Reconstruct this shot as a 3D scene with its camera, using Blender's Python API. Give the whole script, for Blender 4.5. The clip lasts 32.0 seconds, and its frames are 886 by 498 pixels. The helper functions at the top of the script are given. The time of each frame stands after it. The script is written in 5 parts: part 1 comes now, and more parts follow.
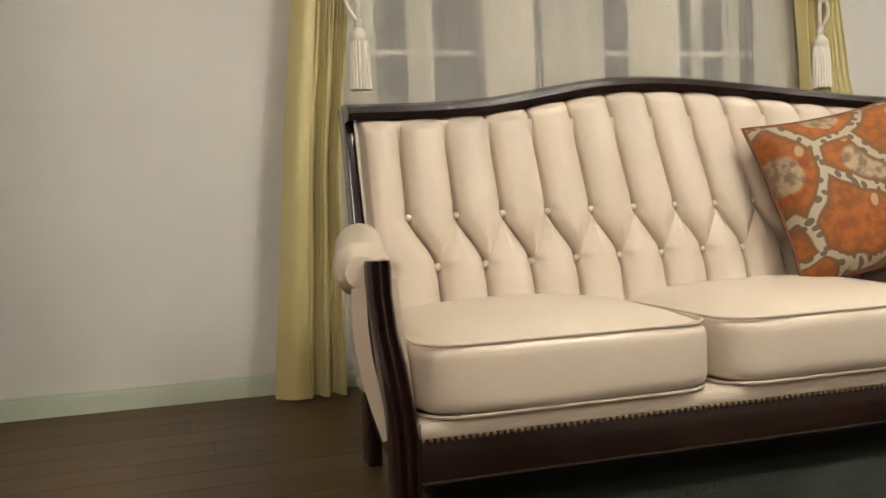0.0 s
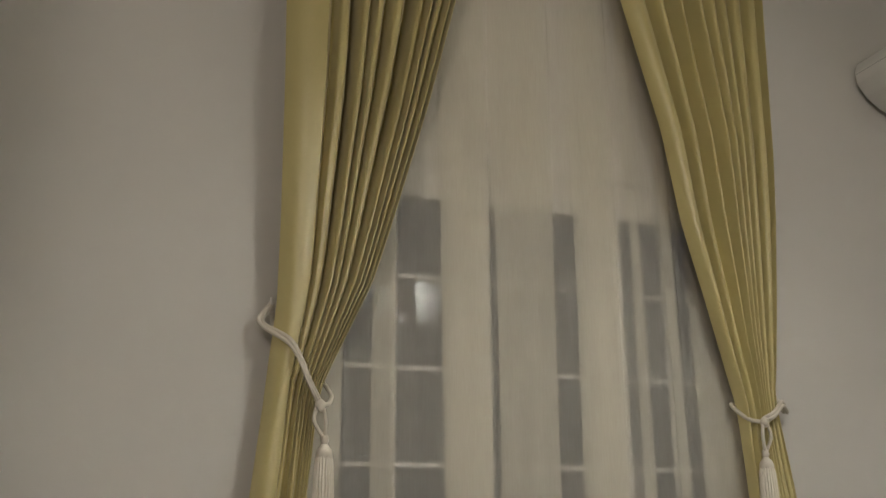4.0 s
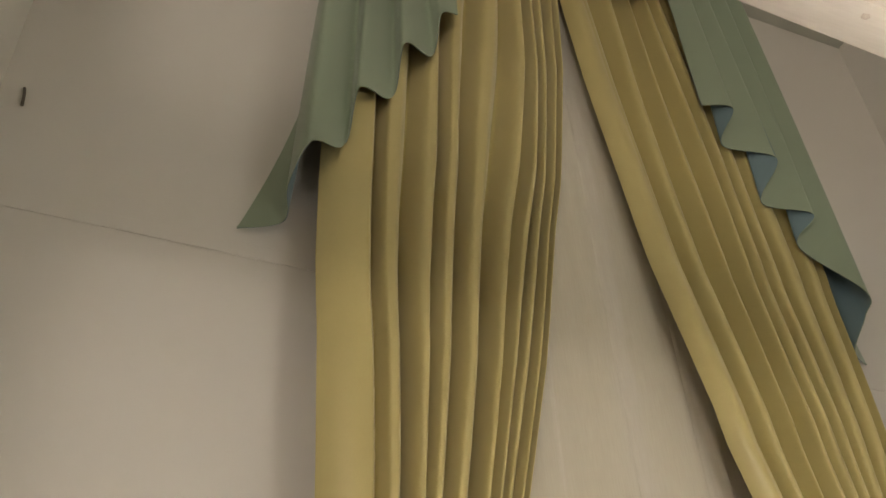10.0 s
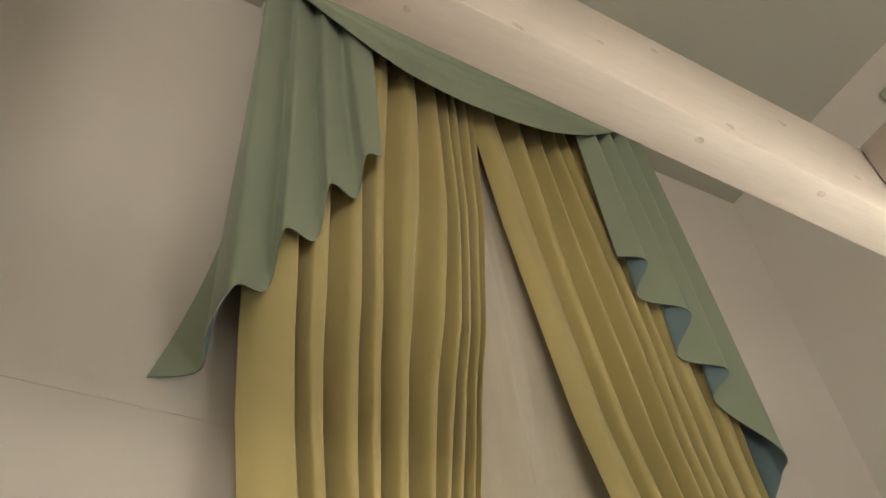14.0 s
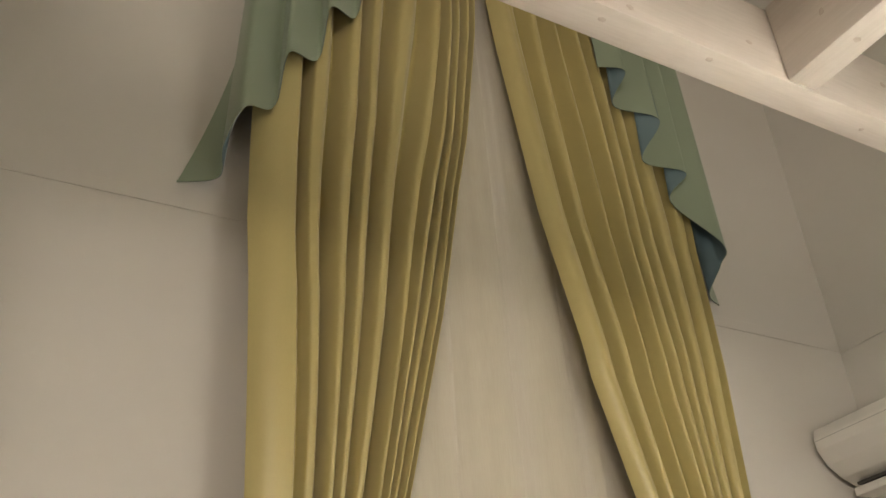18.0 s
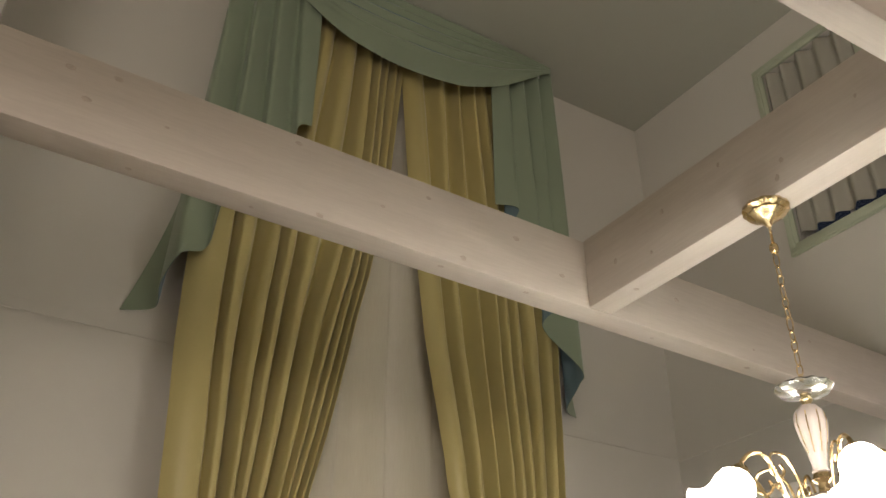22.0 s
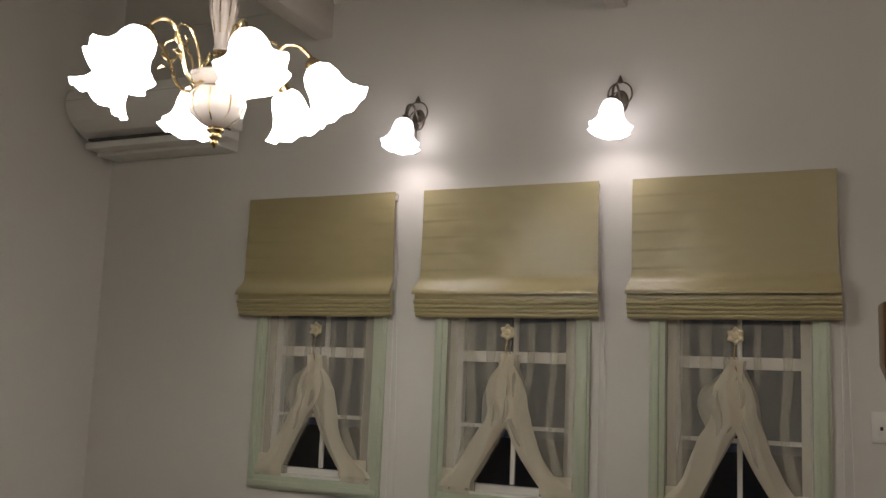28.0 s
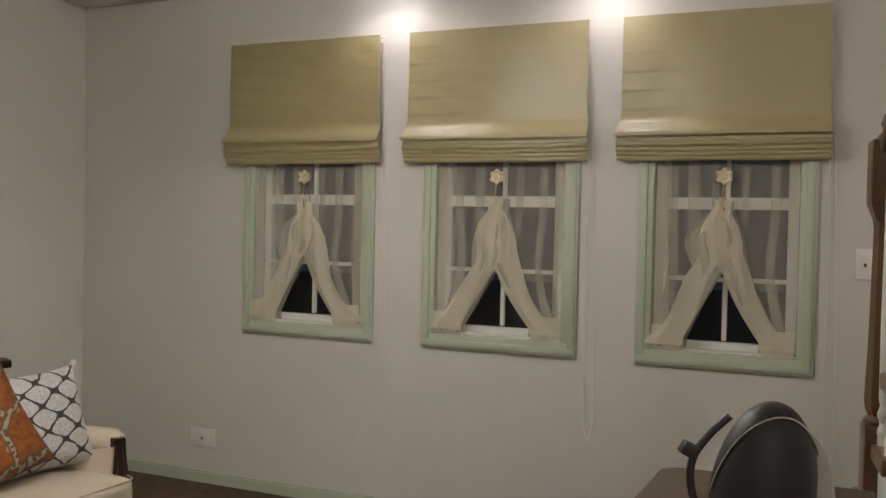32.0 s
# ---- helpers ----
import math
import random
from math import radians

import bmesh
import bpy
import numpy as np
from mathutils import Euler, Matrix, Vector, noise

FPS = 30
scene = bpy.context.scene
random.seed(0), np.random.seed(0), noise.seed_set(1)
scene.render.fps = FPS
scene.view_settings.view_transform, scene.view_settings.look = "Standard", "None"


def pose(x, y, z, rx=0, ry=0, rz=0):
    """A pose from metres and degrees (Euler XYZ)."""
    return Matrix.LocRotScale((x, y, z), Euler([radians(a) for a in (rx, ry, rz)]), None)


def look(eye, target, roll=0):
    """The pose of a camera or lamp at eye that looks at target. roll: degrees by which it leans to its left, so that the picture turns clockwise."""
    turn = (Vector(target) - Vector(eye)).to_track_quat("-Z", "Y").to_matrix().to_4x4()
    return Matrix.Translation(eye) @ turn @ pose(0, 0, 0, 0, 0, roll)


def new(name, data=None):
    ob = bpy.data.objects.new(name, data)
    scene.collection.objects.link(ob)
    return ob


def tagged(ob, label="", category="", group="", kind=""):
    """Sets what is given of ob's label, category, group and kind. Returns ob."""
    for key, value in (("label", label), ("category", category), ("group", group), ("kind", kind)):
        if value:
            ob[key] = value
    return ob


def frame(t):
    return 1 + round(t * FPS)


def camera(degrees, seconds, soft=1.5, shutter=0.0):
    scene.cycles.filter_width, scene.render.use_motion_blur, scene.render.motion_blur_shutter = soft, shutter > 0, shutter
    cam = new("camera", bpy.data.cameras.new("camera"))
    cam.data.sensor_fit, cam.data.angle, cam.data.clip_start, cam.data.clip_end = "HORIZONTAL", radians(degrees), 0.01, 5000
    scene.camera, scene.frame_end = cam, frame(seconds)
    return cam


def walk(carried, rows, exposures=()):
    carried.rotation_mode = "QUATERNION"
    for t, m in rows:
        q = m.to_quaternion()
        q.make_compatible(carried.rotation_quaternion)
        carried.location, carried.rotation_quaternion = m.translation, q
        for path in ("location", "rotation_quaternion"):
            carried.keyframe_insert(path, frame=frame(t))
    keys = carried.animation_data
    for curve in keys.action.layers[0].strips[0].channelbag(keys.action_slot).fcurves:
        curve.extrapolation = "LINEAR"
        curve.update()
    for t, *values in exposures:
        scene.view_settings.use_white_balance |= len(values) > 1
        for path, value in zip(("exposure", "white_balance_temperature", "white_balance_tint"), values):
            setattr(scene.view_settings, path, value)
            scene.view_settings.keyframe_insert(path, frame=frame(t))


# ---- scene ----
cam = camera(50.0, 32.0)
PATH = [
    (0, (0.350, 0.302, 0.671), (0.949, 2.206, 0.554), -2.38),
    (0.5, (0.352, 0.294, 0.692), (0.960, 2.199, 0.667), -2.10),
    (1, (0.352, 0.287, 0.732), (0.969, 2.188, 0.784), -1.52),
    (1.5, (0.351, 0.274, 0.773), (0.976, 2.169, 0.904), -1.16),
    (2, (0.349, 0.255, 0.804), (0.981, 2.140, 1.023), -0.90),
    (2.5, (0.337, 0.236, 0.828), (0.982, 2.103, 1.139), -0.72),
    (3, (0.326, 0.206, 0.862), (0.981, 2.054, 1.260), -0.64),
    (3.5, (0.312, 0.166, 0.891), (0.972, 1.990, 1.377), -0.47),
    (4, (0.314, 0.145, 0.916), (0.970, 1.942, 1.499), -0.37),
    (4.5, (0.339, 0.142, 0.936), (0.984, 1.907, 1.620), -0.35),
    (6.5, (0.542, 0.132, 0.888), (1.065, 1.752, 1.937), -1.15),
    (7, (0.542, 0.193, 0.935), (1.052, 1.799, 2.013), -1.23),
    (7.5, (0.492, 0.264, 1.018), (1.011, 1.864, 2.100), -1.45),
    (8, (0.426, 0.342, 1.154), (0.968, 1.943, 2.223), -1.83),
    (8.5, (0.364, 0.430, 1.305), (0.926, 2.024, 2.374), -2.13),
    (9, (0.324, 0.581, 1.459), (0.902, 2.136, 2.577), -1.94),
    (9.5, (0.278, 0.784, 1.586), (0.875, 2.273, 2.779), -2.08),
    (10, (0.206, 1.012, 1.679), (0.846, 2.419, 2.948), -3.18),
    (10.5, (0.124, 1.214, 1.754), (0.815, 2.550, 3.073), -4.58),
    (11, (0.073, 1.358, 1.838), (0.803, 2.630, 3.197), -5.90),
    (11.5, (0.035, 1.409, 1.906), (0.807, 2.626, 3.293), -7.24),
    (12, (0.039, 1.411, 1.929), (0.839, 2.571, 3.348), -8.57),
    (12.5, (0.065, 1.385, 1.901), (0.876, 2.488, 3.359), -9.79),
    (13, (0.090, 1.330, 1.860), (0.896, 2.393, 3.351), -10.60),
    (13.5, (0.089, 1.252, 1.843), (0.890, 2.315, 3.336), -10.43),
    (14, (0.059, 1.134, 1.864), (0.869, 2.260, 3.304), -8.99),
    (14.5, (0.045, 1.054, 1.853), (0.870, 2.254, 3.223), -7.97),
    (15, (0.082, 0.975, 1.770), (0.892, 2.249, 3.082), -6.44),
    (15.5, (0.118, 0.905, 1.688), (0.908, 2.247, 2.942), -5.19),
    (18, (-0.028, 0.466, 1.599), (0.823, 1.934, 2.658), -4.23),
    (18.5, (-0.044, 0.210, 1.638), (0.808, 1.685, 2.685), -4.16),
    (19, (-0.083, -0.081, 1.705), (0.753, 1.407, 2.747), -3.57),
    (19.5, (-0.048, -0.289, 1.756), (0.749, 1.190, 2.841), -3.10),
    (20, (-0.038, -0.381, 1.776), (0.724, 1.081, 2.909), -3.06),
    (20.5, (-0.074, -0.429, 1.778), (0.679, 1.024, 2.928), -2.91),
    (21, (-0.162, -0.499, 1.766), (0.630, 0.944, 2.902), -2.61),
    (21.5, (-0.230, -0.624, 1.762), (0.620, 0.821, 2.852), -1.51),
    (22, (-0.268, -0.732, 1.759), (0.646, 0.721, 2.786), -0.20),
    (22.5, (-0.389, -0.795, 1.711), (0.619, 0.643, 2.668), 0.57),
    (23, (-0.478, -0.846, 1.676), (0.616, 0.582, 2.549), 1.46),
    (23.5, (-0.511, -0.885, 1.648), (0.650, 0.536, 2.444), 2.22),
    (24, (-0.522, -0.917, 1.627), (0.704, 0.490, 2.344), 3.01),
    (24.5, (-0.514, -0.932, 1.628), (0.790, 0.442, 2.270), 3.36),
    (25, (-0.491, -0.938, 1.616), (0.895, 0.381, 2.196), 3.61),
    (25.5, (-0.452, -0.938, 1.597), (1.023, 0.304, 2.126), 3.69),
    (26, (-0.391, -0.947, 1.593), (1.170, 0.211, 2.066), 3.62),
    (26.5, (-0.346, -0.974, 1.584), (1.292, 0.094, 2.005), 3.53),
    (28.5, (-0.293, -1.010, 1.567), (1.524, -0.205, 1.797), 1.90),
    (29, (-0.279, -1.010, 1.567), (1.555, -0.234, 1.758), 1.71),
    (29.5, (-0.279, -1.010, 1.567), (1.568, -0.258, 1.722), 1.40),
    (30, (-0.279, -1.010, 1.567), (1.576, -0.271, 1.685), 1.27),
    (30.5, (-0.279, -1.010, 1.567), (1.579, -0.274, 1.649), 1.15),
    (31, (-0.279, -1.010, 1.567), (1.576, -0.262, 1.610), 1.08),
    (31.5, (-0.279, -1.010, 1.567), (1.563, -0.231, 1.568), 1.11),
    (32, (-0.279, -1.010, 1.567), (1.540, -0.179, 1.518), 1.24),
]
EXPOSURES = [(0, 1.28, 6400, 10), (1, 0.72, 6250, 10), (2, 0.48, 6200, 10), (4, 0.44, 6200, 9), (7, 0.9, 6300, 9), (9, 1.17, 6500, 10), (11, 1.40, 6600, 10), (13, 1.55, 6650, 10), (15.5, 1.46, 6650, 10), (18, 1.28, 6650, 10), (20.5, 1.0, 6550, 10), (22, 0.86, 6550, 10), (23, 0.45, 6400, 11), (24, 0.16, 6350, 12), (26, -0.50, 6350, 12), (29, -0.08, 6300, 12), (32, 0.20, 6300, 11)]
walk(cam, [(t, look(eye, target, roll)) for t, eye, target, roll in PATH], EXPOSURES)

# ---- world and light ----
world = bpy.data.worlds.new("night")
scene.world = world
world.use_nodes = True
world.node_tree.nodes["Background"].inputs[0].default_value = (0.010, 0.012, 0.018, 1)
world.node_tree.nodes["Background"].inputs[1].default_value = 0.6
LAMP = 61.0
SCONCE = 16.0
# strength of the added fill globe, which is never in view
FILL_GLOW = 15.0

# ---- plan (metres) ----
WY, RX, CZ = 3.6, 4.287, 6.50         # window wall, right wall, ceiling
LX, BX, BY = -0.28, -1.9, -4.2        # stub wall end, left wall, back wall
LEDGE = 3.80                          # joint round the walls


# ---- materials ----
def mat(name):
    m = bpy.data.materials.new(name)
    m.use_nodes = True
    return m, m.node_tree.nodes, m.node_tree.links, m.node_tree.nodes["Principled BSDF"]


def surface(name, col, rough=0.5, metal=0.0, var=0.12, scale=6.0, fine=120.0, bump=0.1, dist=0.002, sheen=0.0, coat=0.0, spec=0.5, stretch=(1, 1, 1), rand=0.0, trans=0.0):
    """A plain surface with broad and fine variation of tone, roughness and relief."""
    m, nodes, links, b = mat(name)
    tc = nodes.new("ShaderNodeTexCoord")
    mp = nodes.new("ShaderNodeMapping")
    mp.inputs["Scale"].default_value = stretch
    links.new(tc.outputs["Object"], mp.inputs["Vector"])
    big, small = nodes.new("ShaderNodeTexNoise"), nodes.new("ShaderNodeTexNoise")
    big.inputs["Scale"].default_value, big.inputs["Detail"].default_value = scale, 4
    small.inputs["Scale"].default_value, small.inputs["Detail"].default_value = fine, 3
    for n in (big, small):
        links.new(mp.outputs[0], n.inputs["Vector"])
    mix = nodes.new("ShaderNodeMixRGB")
    mix.inputs[1].default_value = (*[c * (1 - var) for c in col], 1)
    mix.inputs[2].default_value = (*[min(1, c * (1 + var)) for c in col], 1)
    add = nodes.new("ShaderNodeMath")
    add.operation = "MULTIPLY_ADD"
    add.inputs[1].default_value = 0.45
    links.new(small.outputs[0], add.inputs[0])
    half = nodes.new("ShaderNodeMath")
    half.operation = "MULTIPLY"
    half.inputs[1].default_value = 0.55
    links.new(big.outputs[0], half.inputs[0])
    links.new(half.outputs[0], add.inputs[2])
    fac = add.outputs[0]
    if rand:
        info = nodes.new("ShaderNodeObjectInfo")
        r = nodes.new("ShaderNodeMath")
        r.operation = "MULTIPLY_ADD"
        r.inputs[1].default_value = rand
        links.new(info.outputs["Random"], r.inputs[0])
        links.new(fac, r.inputs[2])
        fac = r.outputs[0]
    links.new(fac, mix.inputs[0])
    links.new(mix.outputs[0], b.inputs["Base Color"])
    rr = nodes.new("ShaderNodeMapRange")
    rr.inputs[3].default_value, rr.inputs[4].default_value = max(0.02, rough - 0.08), min(1, rough + 0.08)
    links.new(big.outputs[0], rr.inputs[0])
    links.new(rr.outputs[0], b.inputs["Roughness"])
    b.inputs["Metallic"].default_value = metal
    b.inputs["Specular IOR Level"].default_value = spec
    b.inputs["Sheen Weight"].default_value = sheen
    b.inputs["Coat Weight"].default_value = coat
    b.inputs["Coat Roughness"].default_value = 0.12
    bp = nodes.new("ShaderNodeBump")
    bp.inputs["Strength"].default_value, bp.inputs["Distance"].default_value = bump, dist
    links.new(small.outputs[0], bp.inputs["Height"])
    links.new(bp.outputs[0], b.inputs["Normal"])
    return m


def timber(name, dark, light, axis="x", rough=0.5, coat=0.0, rand=0.0, spec=0.5):
    """Wood with grain along one axis."""
    m, nodes, links, b = mat(name)
    tc, mp = nodes.new("ShaderNodeTexCoord"), nodes.new("ShaderNodeMapping")
    s = {"x": (0.7, 9, 9), "y": (9, 0.7, 9), "z": (9, 9, 0.7)}[axis]
    mp.inputs["Scale"].default_value = s
    links.new(tc.outputs["Object"], mp.inputs["Vector"])
    vec = mp.outputs[0]
    if rand:
        info, ad = nodes.new("ShaderNodeObjectInfo"), nodes.new("ShaderNodeVectorMath")
        sc = nodes.new("ShaderNodeMath")
        sc.operation, sc.inputs[1].default_value = "MULTIPLY", 37.0
        links.new(info.outputs["Random"], sc.inputs[0])
        links.new(vec, ad.inputs[0])
        links.new(sc.outputs[0], ad.inputs[1])
        vec = ad.outputs[0]
    n1, n2 = nodes.new("ShaderNodeTexNoise"), nodes.new("ShaderNodeTexNoise")
    n1.inputs["Scale"].default_value, n1.inputs["Detail"].default_value, n1.inputs["Distortion"].default_value = 2.2, 6, 0.8
    n2.inputs["Scale"].default_value, n2.inputs["Detail"].default_value = 14, 4
    for n in (n1, n2):
        links.new(vec, n.inputs["Vector"])
    ramp = nodes.new("ShaderNodeMixRGB")
    ramp.inputs[1].default_value, ramp.inputs[2].default_value = (*dark, 1), (*light, 1)
    sm = nodes.new("ShaderNodeMath")
    sm.operation, sm.inputs[1].default_value = "MULTIPLY_ADD", 0.5
    links.new(n2.outputs[0], sm.inputs[0])
    hf = nodes.new("ShaderNodeMath")
    hf.operation, hf.inputs[1].default_value = "MULTIPLY", 0.5
    links.new(n1.outputs[0], hf.inputs[0])
    links.new(hf.outputs[0], sm.inputs[2])
    fac = sm.outputs[0]
    if rand:
        ra = nodes.new("ShaderNodeMath")
        ra.operation, ra.inputs[1].default_value = "MULTIPLY_ADD", rand
        links.new(info.outputs["Random"], ra.inputs[0])
        links.new(fac, ra.inputs[2])
        off = nodes.new("ShaderNodeMath")
        off.operation, off.inputs[1].default_value = "SUBTRACT", rand / 2
        links.new(ra.outputs[0], off.inputs[0])
        fac = off.outputs[0]
    links.new(fac, ramp.inputs[0])
    links.new(ramp.outputs[0], b.inputs["Base Color"])
    b.inputs["Roughness"].default_value = rough
    b.inputs["Specular IOR Level"].default_value = spec
    b.inputs["Coat Weight"].default_value = coat
    b.inputs["Coat Roughness"].default_value = 0.1
    bp = nodes.new("ShaderNodeBump")
    bp.inputs["Strength"].default_value, bp.inputs["Distance"].default_value = 0.25, 0.002
    links.new(sm.outputs[0], bp.inputs["Height"])
    links.new(bp.outputs[0], b.inputs["Normal"])
    return m


def glow(name, col, strength):
    m, nodes, links, b = mat(name)
    b.inputs["Base Color"].default_value = (0.9, 0.88, 0.85, 1)
    b.inputs["Roughness"].default_value = 0.25
    b.inputs["Emission Color"].default_value = (*col, 1)
    b.inputs["Emission Strength"].default_value = strength
    return m


def sheer_cloth(name, col, clear, scale=1.0):
    """Thin woven voile: part of the light goes straight through, the rest is scattered to both sides."""
    m, nodes, links, b = mat(name)
    nodes.remove(b)
    out = nodes["Material Output"]
    d, t, tr, mx, m2 = (nodes.new("ShaderNode" + k) for k in ("BsdfDiffuse", "BsdfTranslucent", "BsdfTransparent", "MixShader", "MixShader"))
    d.inputs[0].default_value = t.inputs[0].default_value = (*col, 1)
    links.new(d.outputs[0], mx.inputs[1])
    links.new(t.outputs[0], mx.inputs[2])
    mx.inputs[0].default_value = 0.35
    tc, mp, n = nodes.new("ShaderNodeTexCoord"), nodes.new("ShaderNodeMapping"), nodes.new("ShaderNodeTexNoise")
    mp.inputs["Scale"].default_value = (60 * scale, 60 * scale, 3 * scale)
    n.inputs["Scale"].default_value, n.inputs["Detail"].default_value = 4, 3
    links.new(tc.outputs["Object"], mp.inputs[0])
    links.new(mp.outputs[0], n.inputs["Vector"])
    rg = nodes.new("ShaderNodeMapRange")
    rg.inputs[3].default_value, rg.inputs[4].default_value = clear - 0.035 / scale, clear + 0.035 / scale
    links.new(n.outputs[0], rg.inputs[0])
    links.new(rg.outputs[0], m2.inputs[0])
    links.new(mx.outputs[0], m2.inputs[1])
    links.new(tr.outputs[0], m2.inputs[2])
    links.new(m2.outputs[0], out.inputs[0])
    return m


def glass(name, rough=0.0):
    m, nodes, links, b = mat(name)
    b.inputs["Base Color"].default_value = (0.92, 0.95, 0.95, 1)
    b.inputs["Transmission Weight"].default_value = 1.0
    b.inputs["Roughness"].default_value = rough
    b.inputs["IOR"].default_value = 1.32
    return m


M_WALL = surface("wallpaper_plaster", (0.63, 0.605, 0.56), 0.75, var=0.05, scale=1.3, fine=260, bump=0.25, dist=0.0015)
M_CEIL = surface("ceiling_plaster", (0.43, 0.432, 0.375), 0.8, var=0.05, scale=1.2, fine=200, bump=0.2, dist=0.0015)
M_TRIM = surface("pale_green_paint", (0.47, 0.515, 0.40), 0.42, var=0.05, scale=3, fine=90, bump=0.05)
M_WHITE = surface("white_paint", (0.72, 0.70, 0.66), 0.4, var=0.04, scale=3, fine=90, bump=0.05)
M_PLAST = surface("white_plastic", (0.74, 0.72, 0.68), 0.35, var=0.03, scale=4, fine=60, bump=0.02)
M_DARK = surface("dark_slot", (0.05, 0.045, 0.04), 0.6, var=0.1)
M_BEAM = timber("whitewashed_pine", (0.46, 0.405, 0.355), (0.65, 0.59, 0.53), "x", 0.6)
M_BEAMY = timber("whitewashed_pine_across", (0.46, 0.405, 0.355), (0.65, 0.59, 0.53), "y", 0.6)
M_KNOT = surface("pine_knot", (0.47, 0.40, 0.34), 0.6, var=0.35, scale=60, fine=200, bump=0.1)
M_FLOOR = timber("dark_walnut_plank", (0.034, 0.0175, 0.006), (0.115, 0.066, 0.024), "x", 0.42, rand=0.3, spec=0.22)
M_GOLD = surface("gold_satin_drape", (0.480, 0.405, 0.158), 0.43, var=0.10, scale=2.0, fine=300, bump=0.12, dist=0.0008, sheen=0.4, spec=1.0, stretch=(1, 1, 0.25))
M_GREEN = surface("sage_green_cloth", (0.255, 0.314, 0.226), 0.55, var=0.07, scale=3, fine=350, bump=0.15, dist=0.0008, sheen=0.2)
M_LINING = surface("blue_grey_lining", (0.135, 0.205, 0.235), 0.45, var=0.06, scale=3, fine=300, bump=0.1, dist=0.0008, sheen=0.1)
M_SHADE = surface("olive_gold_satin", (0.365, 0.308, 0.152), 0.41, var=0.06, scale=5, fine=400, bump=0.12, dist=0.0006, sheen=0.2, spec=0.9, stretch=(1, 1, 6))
M_SHEER = sheer_cloth("cream_voile", (0.90, 0.86, 0.75), 0.58)
M_SHEER2 = sheer_cloth("white_voile", (0.84, 0.79, 0.67), 0.62, 2)
M_VOILE = sheer_cloth("thin_white_voile", (0.84, 0.79, 0.67), 0.72, 3)
M_BAG = sheer_cloth("gathered_voile", (0.88, 0.82, 0.68), 0.38, 2)
M_GLASS = glass("window_glass")
M_CRYSTAL = glass("crystal", 0.22)
M_CORD = surface("cream_cord", (0.62, 0.57, 0.48), 0.7, var=0.15, scale=40, fine=400, bump=0.4, dist=0.001)
M_TASSEL = surface("cream_tassel_yarn", (0.72, 0.67, 0.57), 0.75, var=0.15, scale=20, fine=300, bump=0.5, dist=0.002, stretch=(6, 6, 0.5))
M_LEATHER = surface("cream_leather", (0.55, 0.465, 0.365), 0.40, var=0.09, scale=7, fine=240, bump=0.2, dist=0.0012, spec=0.42, coat=0.06)
M_PIPE = surface("cream_leather_piping", (0.52, 0.44, 0.345), 0.42, var=0.08, scale=8, fine=300)
M_MAHOG = timber("dark_mahogany", (0.008, 0.0032, 0.0028), (0.020, 0.007, 0.0055), "z", 0.22, coat=0.35)
M_MAHOGX = timber("dark_mahogany_rail", (0.007, 0.0034, 0.0024), (0.017, 0.0075, 0.005), "x", 0.26, coat=0.15, spec=0.3)
M_NAIL = surface("antique_nail", (0.30, 0.22, 0.12), 0.35, metal=1.0, var=0.3, scale=200)
M_BRASS = surface("polished_brass", (0.62, 0.48, 0.27), 0.27, metal=1.0, var=0.08, scale=20, bump=0.03)
M_GILT = surface("pale_gilt", (0.62, 0.54, 0.37), 0.42, metal=0.35, var=0.15, scale=60, bump=0.1)
M_CERAM = surface("cream_ceramic", (0.56, 0.49, 0.45), 0.2, var=0.05, scale=10, coat=0.3)
M_IRON = surface("dark_bronze", (0.17, 0.145, 0.12), 0.4, metal=0.8, var=0.2, scale=40)
M_LAMP = glow("lit_opal_shade", (0.94, 0.90, 0.80), LAMP * 0.24)
M_LAMPIN = glow("lit_opal_shade_inside", (0.94, 0.90, 0.80), LAMP * 0.34)
M_BULB = glow("lit_bulb", (0.94, 0.90, 0.82), LAMP * 6.5)
M_SLAMP = glow("lit_opal_sconce", (0.96, 0.88, 0.88), SCONCE * 0.35)
M_SLAMPIN = glow("lit_opal_sconce_inside", (0.96, 0.88, 0.88), SCONCE)
M_OAK = timber("stained_oak", (0.080, 0.040, 0.016), (0.185, 0.096, 0.040), "z", 0.35, coat=0.3)
M_OAKX = timber("oak_tread", (0.12, 0.066, 0.032), (0.25, 0.145, 0.075), "y", 0.35, coat=0.3)
M_CAB = timber("brown_counter", (0.060, 0.036, 0.019), (0.115, 0.072, 0.040), "y", 0.5, spec=0.25)
M_BLACK = surface("black_plastic", (0.026, 0.021, 0.019), 0.5, var=0.15, scale=20, fine=200, bump=0.03)
M_CHROME = surface("chrome", (0.75, 0.75, 0.74), 0.12, metal=1.0, var=0.05)
M_GREY = surface("grey_plastic", (0.45, 0.44, 0.42), 0.3, var=0.05)
M_RUG = surface("dark_green_rug", (0.016, 0.019, 0.014), 0.95, var=0.4, scale=9, fine=160, bump=0.8, dist=0.006, spec=0.08)
M_NIGHT = surface("night_garden", (0.012, 0.014, 0.012), 0.9, var=0.4, scale=3, fine=20)


